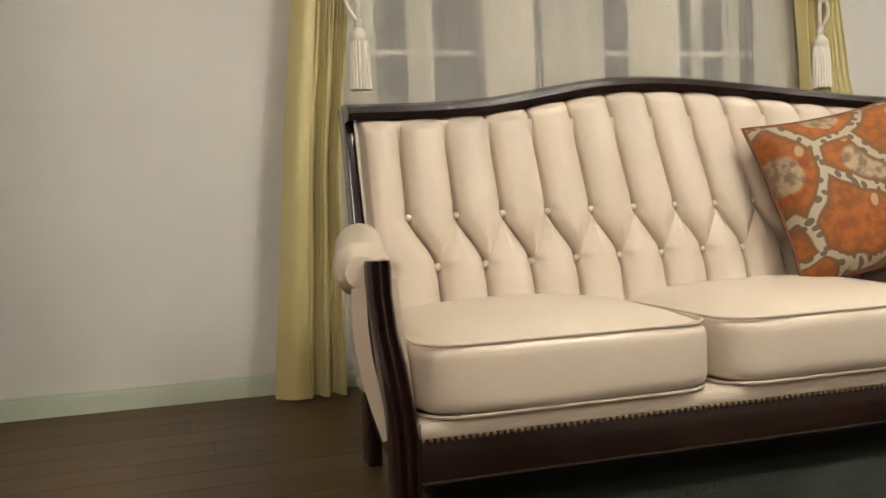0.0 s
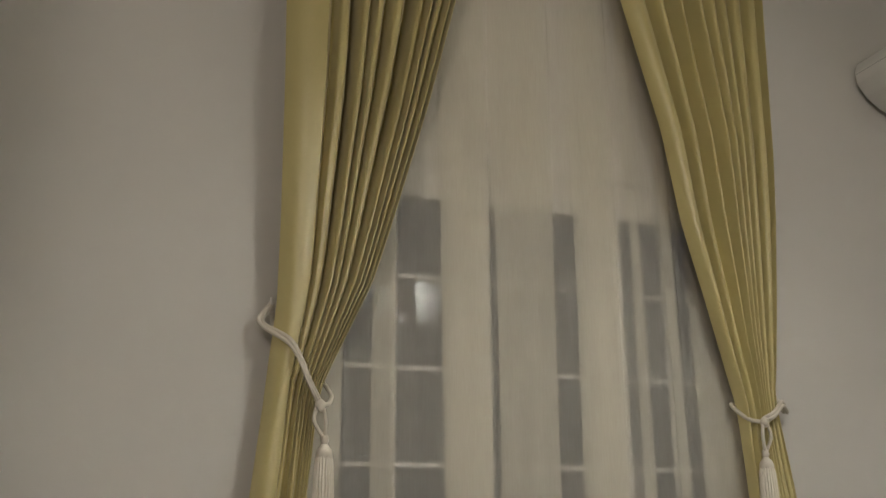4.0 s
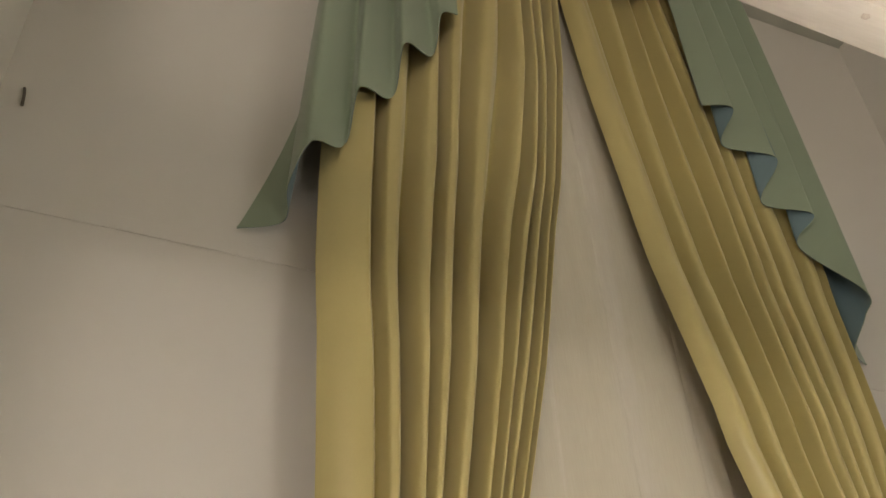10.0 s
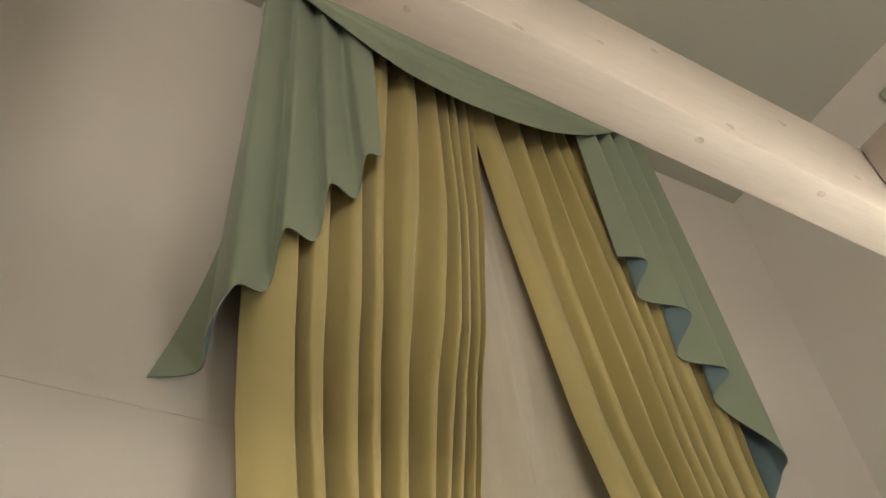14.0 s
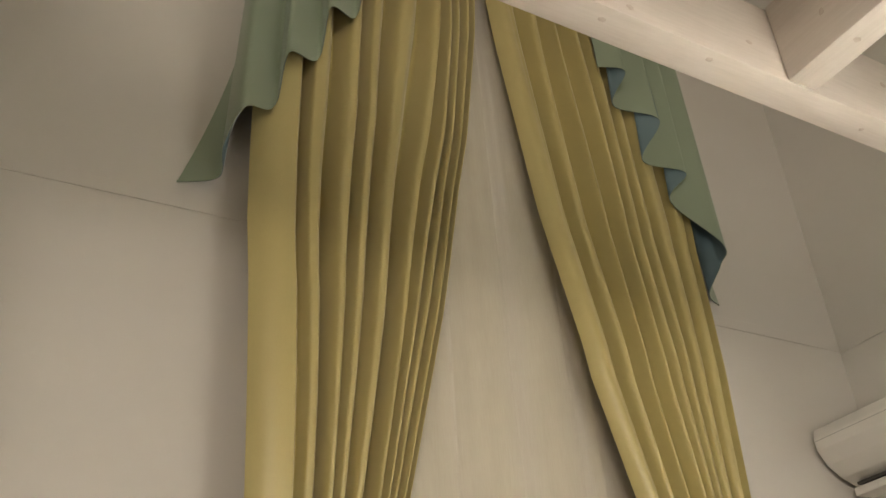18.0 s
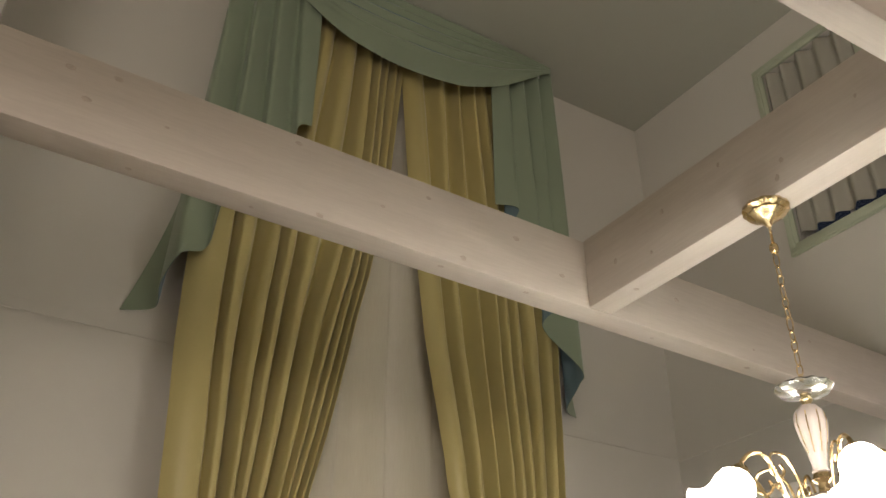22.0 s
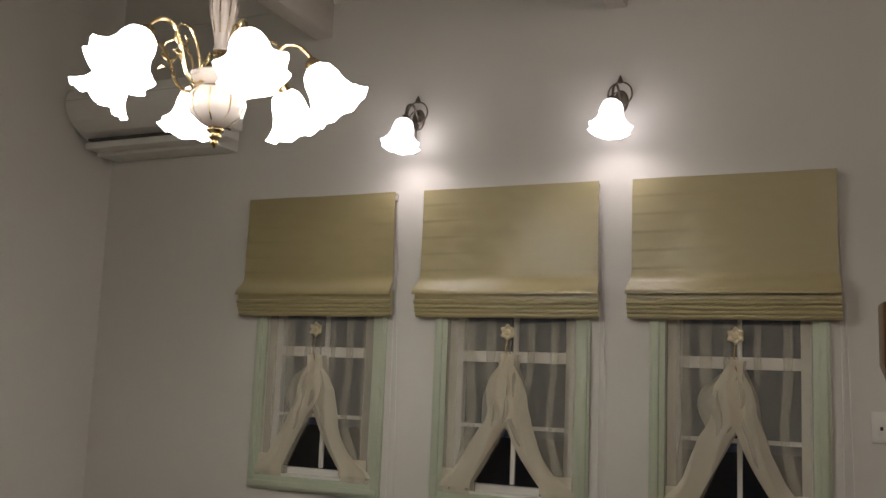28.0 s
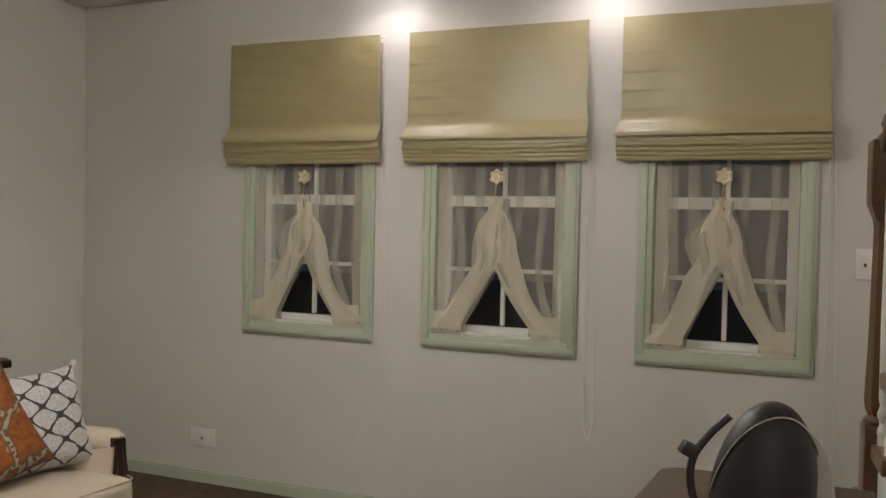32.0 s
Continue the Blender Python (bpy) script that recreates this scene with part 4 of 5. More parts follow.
# ---- pillows ----
def ogee(name, ground, line, px, pz):
    """Printed cloth with a network of pointed ogee cells."""
    m, nodes, links, b = mat(name)
    tc, sep = nodes.new("ShaderNodeTexCoord"), nodes.new("ShaderNodeSeparateXYZ")
    links.new(tc.outputs["Object"], sep.inputs[0])

    def op(kind, x, y=None):
        n = nodes.new("ShaderNodeMath")
        n.operation = kind
        for k, q in enumerate((x, y)):
            if q is None:
                continue
            if isinstance(q, (int, float)):
                n.inputs[k].default_value = q
            else:
                links.new(q, n.inputs[k])
        return n.outputs[0]
    X, Z = op("MULTIPLY", sep.outputs[0], 6.2832 / px), op("MULTIPLY", sep.outputs[2], 6.2832 / pz)
    val = op("ADD", op("COSINE", X), op("COSINE", Z))
    val = op("ADD", val, op("MULTIPLY", op("SINE", op("MULTIPLY", Z, 2.0)), 0.12))
    n, wob = nodes.new("ShaderNodeTexNoise"), nodes.new("ShaderNodeTexNoise")
    n.inputs["Scale"].default_value, n.inputs["Detail"].default_value = 85, 4
    wob.inputs["Scale"].default_value, wob.inputs["Detail"].default_value = 30, 3
    for q in (n, wob):
        links.new(tc.outputs["Object"], q.inputs["Vector"])
    val = op("ADD", val, op("MULTIPLY", op("SUBTRACT", wob.outputs[0], 0.5), 0.9))
    near = op("LESS_THAN", op("ABSOLUTE", val), 0.27)
    c, d = nodes.new("ShaderNodeMixRGB"), nodes.new("ShaderNodeMixRGB")
    c.inputs[1].default_value, c.inputs[2].default_value = (*ground, 1), (*line, 1)
    links.new(near, c.inputs[0])
    d.blend_type, d.inputs[0].default_value = "MULTIPLY", 0.65
    links.new(c.outputs[0], d.inputs[1])
    links.new(n.outputs[0], d.inputs[2])
    links.new(d.outputs[0], b.inputs["Base Color"])
    b.inputs["Roughness"].default_value = 0.6
    big, bp = nodes.new("ShaderNodeTexNoise"), nodes.new("ShaderNodeBump")
    big.inputs["Scale"].default_value, big.inputs["Detail"].default_value = 26, 3
    links.new(tc.outputs["Object"], big.inputs["Vector"])
    bp.inputs["Strength"].default_value, bp.inputs["Distance"].default_value = 0.7, 0.012
    links.new(big.outputs[0], bp.inputs["Height"])
    links.new(bp.outputs[0], b.inputs["Normal"])
    return m


def brocade(name):
    """Rust and orange print: curving pale bands with dark studs round mottled cells with medallions."""
    m, nodes, links, b = mat(name)
    tc, mp = nodes.new("ShaderNodeTexCoord"), nodes.new("ShaderNodeMapping")
    mp.inputs["Location"].default_value = (0.31, 0.12, 0.0)
    mp.inputs["Rotation"].default_value = (radians(90), 0, 0)
    links.new(tc.outputs["Object"], mp.inputs[0])
    wob, add = nodes.new("ShaderNodeTexNoise"), nodes.new("ShaderNodeMixRGB")
    wob.inputs["Scale"].default_value = 5
    links.new(mp.outputs[0], wob.inputs["Vector"])
    add.blend_type, add.inputs[0].default_value = "ADD", 0.10
    links.new(mp.outputs[0], add.inputs[1])
    links.new(wob.outputs["Color"], add.inputs[2])

    def vor(scale, feature, rand):
        v = nodes.new("ShaderNodeTexVoronoi")
        v.feature, v.voronoi_dimensions = feature, "2D"
        v.inputs["Scale"].default_value, v.inputs["Randomness"].default_value = scale, rand
        links.new(add.outputs[0], v.inputs["Vector"])
        return v

    def test(kind, socket, value, soft=0.012):
        n = nodes.new("ShaderNodeMapRange")
        n.interpolation_type = "SMOOTHSTEP"
        n.inputs[1].default_value, n.inputs[2].default_value = value - soft, value + soft
        if kind == "LESS_THAN":
            n.inputs[3].default_value, n.inputs[4].default_value = 1, 0
        links.new(socket, n.inputs[0])
        return n.outputs[0]

    def mix(fac, x, y):
        n = nodes.new("ShaderNodeMixRGB")
        links.new(fac, n.inputs[0])
        for k, q in ((1, x), (2, y)):
            if isinstance(q, tuple):
                n.inputs[k].default_value = (*q, 1)
            else:
                links.new(q, n.inputs[k])
        return n.outputs[0]
    edge, cell, stud = vor(4.6, "DISTANCE_TO_EDGE", 0.75), vor(4.6, "F1", 0.75), vor(36, "F1", 0.8)
    mott = nodes.new("ShaderNodeTexNoise")
    mott.inputs["Scale"].default_value, mott.inputs["Detail"].default_value = 38, 5
    links.new(mp.outputs[0], mott.inputs["Vector"])
    body = mix(test("GREATER_THAN", mott.outputs[0], 0.50, 0.14), (0.26, 0.080, 0.015), (0.175, 0.056, 0.015))
    disc = mix(test("GREATER_THAN", mott.outputs[0], 0.50, 0.10), (0.30, 0.22, 0.14), (0.16, 0.105, 0.065))
    flower, both, some = vor(17, "F1", 1.0), nodes.new("ShaderNodeMath"), nodes.new("ShaderNodeMath")
    both.operation = some.operation = "MULTIPLY"
    links.new(test("LESS_THAN", flower.outputs["Distance"], 0.26, 0.05), both.inputs[0])
    links.new(test("GREATER_THAN", flower.outputs["Color"], 0.52, 0.05), both.inputs[1])
    petal = mix(test("GREATER_THAN", flower.outputs["Color"], 0.66, 0.04), (0.20, 0.040, 0.018), (0.32, 0.21, 0.11))
    body = mix(both.outputs[0], body, petal)
    links.new(test("LESS_THAN", cell.outputs["Distance"], 0.27, 0.03), some.inputs[0])
    links.new(test("GREATER_THAN", cell.outputs["Color"], 0.48, 0.02), some.inputs[1])
    body = mix(some.outputs[0], body, disc)
    band = mix(test("LESS_THAN", stud.outputs["Distance"], 0.30), (0.30, 0.255, 0.185), (0.10, 0.075, 0.055))
    rim = mix(test("LESS_THAN", edge.outputs["Distance"], 0.085, 0.035), body, (0.125, 0.062, 0.024))
    col = mix(test("LESS_THAN", edge.outputs["Distance"], 0.044), rim, band)
    links.new(col, b.inputs["Base Color"])
    b.inputs["Roughness"].default_value = 0.75
    b.inputs["Specular IOR Level"].default_value = 0.2
    b.inputs["Sheen Weight"].default_value = 0.04
    bp = nodes.new("ShaderNodeBump")
    bp.inputs["Strength"].default_value, bp.inputs["Distance"].default_value = 0.3, 0.0015
    links.new(mott.outputs[0], bp.inputs["Height"])
    links.new(bp.outputs[0], b.inputs["Normal"])
    return m


M_ORANGE = brocade("rust_printed_brocade")
M_BW = ogee("white_ogee_print", (0.72, 0.70, 0.67), (0.045, 0.042, 0.042), 0.150, 0.112)


def pillow(name, size, thick, m, material, edge, label, tuft=None):
    root = thing(name, label, "pillow", "pillows on the sofa")
    n = 24
    bm = bmesh.new()
    for s in (1, -1):
        g = [[None] * (n + 1) for _ in range(n + 1)]
        for i in range(n + 1):
            for j in range(n + 1):
                a, b = -1 + 2 * i / n, -1 + 2 * j / n
                pinch = 1 - 0.07 * (1 - b * b) * abs(a) ** 3, 1 - 0.07 * (1 - a * a) * abs(b) ** 3
                h = thick * ((1 - a ** 4) * (1 - b ** 4)) ** 0.6
                g[i][j] = bm.verts.new((a * size / 2 * pinch[0], s * h + 0.004 * noise.noise((a * 3, b * 3, s)), b * size / 2 * pinch[1]))
        for i in range(n):
            for j in range(n):
                q = (g[i][j], g[i + 1][j], g[i + 1][j + 1], g[i][j + 1])
                bm.faces.new(q if s < 0 else q[::-1])
    bmesh.ops.remove_doubles(bm, verts=bm.verts, dist=1e-4)
    body = part("cover", bm, material, root)
    loop = []
    for k in range(64):
        t = k / 16
        e, f = int(t) % 4, (t % 1) * 2 - 1
        a, b = ((f, -1), (1, f), (-f, 1), (-1, -f))[e]
        px, pz = 1 - 0.07 * (1 - b * b) * abs(a) ** 3, 1 - 0.07 * (1 - a * a) * abs(b) ** 3
        loop.append((a * size / 2 * px, 0, b * size / 2 * pz))
    part("piping", tube(loop, 0.005, 6, closed=True), edge, root)
    if tuft:
        for a, b in ((-1, -1), (-1, 1), (1, -1), (1, 1)):
            bm = sphere(0.017, (a * size * 0.505, 0, b * size * 0.505), seg=14, rings=10)
            for v in bm.verts:
                v.co += 0.006 * noise.noise_vector(v.co * 160)
            part("pompom", bm, tuft, root, "small white yarn pompom")
    root.matrix_world = m
    return root


M_RUST = surface("rust_piping", (0.13, 0.045, 0.018), 0.7)
pillow("pillow", 0.475, 0.085, pose(2.195, 2.44, 0.632, -22, -9, -6), M_ORANGE, M_RUST, "orange printed pillow with white lattice leaning on the sofa back")
pillow("pillow", 0.48, 0.080, pose(2.50, 2.37, 0.655, -26, -17, -6), M_ORANGE, M_RUST, "orange printed pillow beside the white one")
pillow("pillow", 0.46, 0.075, pose(2.850, 2.415, 0.643, -20, -4, -14), M_BW, surface("grey_piping", (0.35, 0.34, 0.33), 0.6), "white pillow with a dark ogee lattice print and pompoms", M_TASSEL)


# ---- roman shades and low curtains ----
def roman(y0, y1, label):
    root = thing("roman_shade", label, "window shade", "roman shades")
    yy0, yy1 = y0 - 0.040, y1 + 0.085
    ZT, ZF, ZL = 2.585, 2.118, 2.012
    part("headrail", box(RX - 0.032, RX - 0.002, yy0 + 0.01, yy1 - 0.01, ZT - 0.04, ZT - 0.006), M_WHITE, root)

    def panel(u, v):
        y = yy1 + (yy0 - yy1) * u
        z = ZT + (ZL - ZT) * v
        edge = 0.10 + 0.8 * smooth01(1 - u / 0.42) + 0.45 * smooth01(1 - (1 - u) / 0.22)
        saw = ((ZT - z) / 0.089 + 0.04 * math.sin(4 * u + y0)) % 1.0
        step = saw if saw < 0.93 else (1 - saw) / 0.07 * 0.93
        flare = smooth01((ZF + 0.02 - z) / 0.12)
        x = RX - 0.050 - 0.0024 * step * edge * (1 - flare) - 0.012 * noise.noise((u * 3.2, v * 1.6, y0 * 7)) - 0.0025 * noise.noise((u * 11, v * 9, y0 * 3))
        x -= 0.066 * flare * flare
        return (x, y + (0.5 - u) * 0.032 * flare, z)
    part("panel", shell(panel, 48, 96, 0.004, back=0), M_SHADE, root, "satin panel with faint cross creases")
    for k, zb in enumerate((1.962, 1.938, 1.917, 1.897)):
        def layer(u, v, k=k, zb=zb):
            y = yy1 + 0.013 + (yy0 - yy1 - 0.026) * u
            z = ZL + 0.020 + (zb - ZL - 0.020) * v
            sag = 0.003 * math.sin(math.pi * u) + 0.0015 * math.sin(11 * u + 2 * k)
            roll = min(1.0, max(0.0, (z - zb) / 0.026))
            return (RX - 0.086 + 0.009 * k - 0.014 * (1 - (2 * roll - 1) ** 2) ** 0.5, y, z - sag * v)
        part("fold", shell(layer, 24, 28, 0.003, back=0), M_SHADE, root)
    part("bottom_bar", box(RX - 0.066, RX - 0.050, yy0 - 0.008, yy1 + 0.008, 1.903, 1.927), M_SHADE, root)
    yc = y0 - 0.075
    for d in (0, 0.05):
        part("pull_cord", tube(arc([(RX - 0.02, yc + 0.04, ZT - 0.05), (RX - 0.02, yc + d * 0.6, 1.6), (RX - 0.02, yc - 0.02 + d, 0.62)], 8), 0.0018, 5), M_WHITE, root, "thin white cord loop")
    part("pull_cord", tube(arc([(RX - 0.02, yc - 0.02, 0.62), (RX - 0.02, yc + 0.005, 0.52), (RX - 0.02, yc + 0.03, 0.62)], 8), 0.0018, 5), M_WHITE, root)
    return root


def tied_sheer(y0, y1, seed, elbows, label):
    """A short voile drawn up in the middle to a rosette; below the knot its two halves bag out and fall open.
    elbows: how far each bag reaches out and at what height, far side first."""
    rnd = random.Random(seed)
    root = thing("cafe_curtain", label, "curtain", "tied voile window curtains")
    a, b = y0 + TW + 0.006, y1 - TW - 0.006
    m = (a + b) / 2
    zt, zb, zk, za = 1.95, 1.010, 1.66 + rnd.uniform(-0.02, 0.02), 1.38 + rnd.uniform(-0.02, 0.03)
    part("rod", tube([(RX - 0.012, a, zt), (RX - 0.012, b, zt)], 0.006), M_WHITE, root)
    for s, e, (reach, ze), bend in ((1, b, elbows[0], 1.05), (-1, a, elbows[1], 1.45)):
        half = abs(e - m)
        p1, p2 = rnd.uniform(0, 6), rnd.uniform(0, 6)

        def opening(z, bend=bend):
            t = min(1.0, max(0.0, (za - z) / (za - zb - 0.05)))
            return 0.53 * t ** bend

        bag = [(zb, opening(zb) + 0.44), (zb + 0.12, opening(zb + 0.12) + 0.34), (ze - 0.17, max(0.66 * reach, opening(ze - 0.17) + 0.27)), (ze - 0.07, reach * 0.86), (ze - 0.02, reach), (ze + 0.04, reach * 0.97), ((zk + ze) / 2 + 0.03, reach * 0.66), (zk - 0.05, 0.17), (zk, 0.13), (zk + 0.06, 0.05)]

        def fn(u, v, s=s, half=half, p1=p1, opening=opening):
            # the plain half behind, its folds drawn towards the knot
            z = zt + (zb - zt) * v
            o = opening(z)
            low = smooth01((zk - z) / 0.3)
            d = half * (o + 0.01 + (0.99 - o) * u)
            w = 2 * math.pi * (2.9 * u + 0.22 * math.sin(2.3 * u + p1) + 0.40 * low * (1 - u)) + p1
            x = RX + 0.014 + 0.014 * math.sin(w)
            return (x, m + s * (d + 0.046 * math.cos(w + 0.7 * math.sin(w)) * (u * (1 - u) * 4) ** 0.5), z)
        part("voile", sheet(fn, 96, 36), M_VOILE, root)

        def gath(u, v, s=s, half=half, p2=p2, opening=opening, bag=bag):
            # the drawn-up cloth: bunched at the knot, bagging out, then running down to the hem
            z = zk + 0.03 + (zb + 0.004 - zk - 0.03) * v
            d0 = opening(z) - 0.16 * smooth01((z - za + 0.06) / 0.14)
            d1 = max(d0 + 0.05, sum(lerp_table(bag, z + q) for q in (-0.025, 0, 0.025)) / 3)
            fan = 2 * math.pi * (3.1 * u + 0.9 * v * (1 - 0.5 * u)) + p2
            bunch = math.exp(-((v - 0.28) / 0.22) ** 2)
            y = half * (d0 + (d1 - d0) * u) + 0.009 * math.sin(fan * 0.7 + 4 * v) + 0.016 * bunch * math.sin(9 * v + p2) * s
            x = RX - 0.018 - 0.026 * math.sin(math.pi * u) ** 0.7 * math.sin(math.pi * min(1, 1.15 * v)) - 0.017 * math.sin(fan) * (1 - 0.6 * v) - 0.004 * s
            x -= 0.010 * bunch * (math.sin(13 * v + 4.5 * u + p2) + 0.5 * math.sin(8 * u - 17 * v + 2 * p2))
            return (x, m + s * y, z + 0.02 * math.sin(fan * 0.5) * (1 - v) * v)
        part("gathered_fold", sheet(gath, 56, 48), M_SHEER2, root, "drawn-up voile folds")

        wide = rnd.uniform(0.88, 1.15)

        def leg(u, v, s=s, half=half, p2=p2, opening=opening, wide=wide):
            # the doubled edge, drawn from the knot down to the hem
            z = zk + 0.035 + (zb + 0.02 - zk - 0.035) * v
            above = smooth01((z - za + 0.06) / 0.14)
            d0 = opening(z) - 0.13 * above * (1 - 0.3 * v)
            w = lerp_table(LEG_WIDTH, v) * wide
            fold = 2 * math.pi * (1.3 * u + 1.1 * v) + p2
            crease = 1 - 2 * abs(math.sin(0.5 * fold))
            d = half * (d0 + w * u) + 0.010 * above * math.sin(8 * v + p2) + 0.006 * math.sin(11 * v + 2 * p2) * u
            x = RX - 0.040 - 0.012 * (s > 0) - 0.010 * math.sin(math.pi * u) * (1 - 0.5 * v) - 0.011 * crease * (1 - 0.5 * v) - 0.004 * math.sin(15 * v + 5 * u + p2) * above
            return (x, m + s * d, z)
        part("folded_edge", sheet(leg, 28, 44), M_BAG, root, "doubled cream voile edge")

        def hem(u, v, s=s, half=half, opening=opening):
            z = zb + 0.110 - 0.115 * v
            o = opening(z)
            return (RX - 0.030 + 0.005 * math.sin(9 * u + s), m + s * half * (o + 0.03 + (0.97 - o) * u), z - 0.008 * (1 - u) * v)
        part("hem", sheet(hem, 16, 5), M_BAG, root)

        def side(u, v, s=s, half=half):
            return (RX - 0.006 + 0.004 * math.sin(7 * v + s), m + s * half * (0.86 + 0.13 * u), zt - 0.01 + (zb - zt + 0.02) * v)
        part("side_border", sheet(side, 4, 20), M_SHEER2, root)
    rz = 1.822
    ros = part("rosette", lathe([(0.0, 0.016), (0.012, 0.015), (0.017, 0.009), (0.031, 0.012), (0.037, 0.006), (0.032, 0.0), (0.0, 0.0)], 30, (0, 0, 0), wave=[0, 0.05, 0.05, 0.12, 0.14, 0.1, 0], lobes=6), M_GILT, root, "pale gilt flower rosette")
    ros.matrix_local = pose(RX - 0.045, m, rz, 0, -90, 0)
    part("tie_cord", tube(arc([(RX - 0.05, m, rz - 0.02), (RX - 0.055, m + 0.006, rz - 0.10), (RX - 0.05, m - 0.004, zk - 0.02)]), 0.004, 6), M_BRASS, root)
    return root


LEG_WIDTH = [(0.0, 0.14), (0.06, 0.22), (0.18, 0.38), (0.30, 0.46), (0.45, 0.44), (0.6, 0.39), (0.8, 0.37), (0.88, 0.41), (0.95, 0.50), (1.0, 0.56)]   # share of half the curtain, from the knot down
ELBOWS = [((0.63, 1.47), (0.37, 1.45)), ((0.40, 1.37), (0.32, 1.43)), ((0.56, 1.48), (0.45, 1.31))]
for k, (a, b) in enumerate(LOW):
    roman(a, b, "olive gold satin roman shade, half raised, over the window")
    tied_sheer(a, b, 21 + k, ELBOWS[k], "white voile curtain tied up in the middle with a gilt rosette")


def pleated_short(y0, y1):
    a, b = y0 + TW + 0.006, y1 - TW - 0.006

    def fn(u, v):
        z = 6.125 - 1.27 * v
        return (RX + 0.004 + 0.030 * math.sin(2 * math.pi * 5 * u + 0.5 * math.sin(7 * u)), a + (b - a) * u, z)
    ob = part("short_curtain", shell(fn, 96, 6, 0.002, back=0), surface("cream_short_curtain", (0.37, 0.355, 0.305), 0.7, var=0.06, fine=300) if "cream_short_curtain" not in bpy.data.materials else bpy.data.materials["cream_short_curtain"])
    tagged(ob, "cream pleated curtain in a high window", "curtain", "clerestory curtains")


for a, b in HIGH:
    pleated_short(a, b)


# ---- chandelier ----
def lamp_shade(r, h, n=48):
    """A fluted opal bell, its ruffled mouth downwards; origin at its neck."""
    prof = [(0.020, 0.0), (0.034, -0.004), (0.052, -0.018), (0.062, -0.045), (0.066, -0.075), (0.078, -0.105), (0.100, -0.130), (0.112, -0.140)]
    prof = [(a * r / 0.112, b * h / 0.14) for a, b in prof]
    wave = [0, 0, 0.01, 0.02, 0.03, 0.05, 0.08, 0.10]
    bm = bmesh.new()
    rings = []
    for sc, dz in ((1.0, 0.0), (0.95, 0.004)):
        mine = []
        for (pr, ph), wv in zip(prof, wave):
            ring = []
            for i in range(n):
                t = 2 * math.pi * i / n
                q = pr * sc * (1 + wv * math.cos(8 * t))
                ring.append(bm.verts.new((q * math.cos(t), q * math.sin(t), ph - dz * (1 if ph > -0.02 else 0) + pr * wv * 0.8 * math.cos(8 * t))))
            mine.append(ring)
        rings.append(mine)
    for k, mine in enumerate(rings):
        for a, b in zip(mine, mine[1:]):
            for i in range(n):
                q = (a[i], b[i], b[(i + 1) % n], a[(i + 1) % n])
                f = bm.faces.new(q if k == 0 else q[::-1])
                f.material_index = k
    for i in range(n):
        bm.faces.new((rings[0][-1][i], rings[1][-1][i], rings[1][-1][(i + 1) % n], rings[0][-1][(i + 1) % n]))
    bm.faces.new([v for v in rings[0][0]])
    f = bm.faces.new([v for v in rings[1][0]][::-1])
    f.material_index = 1
    return bm


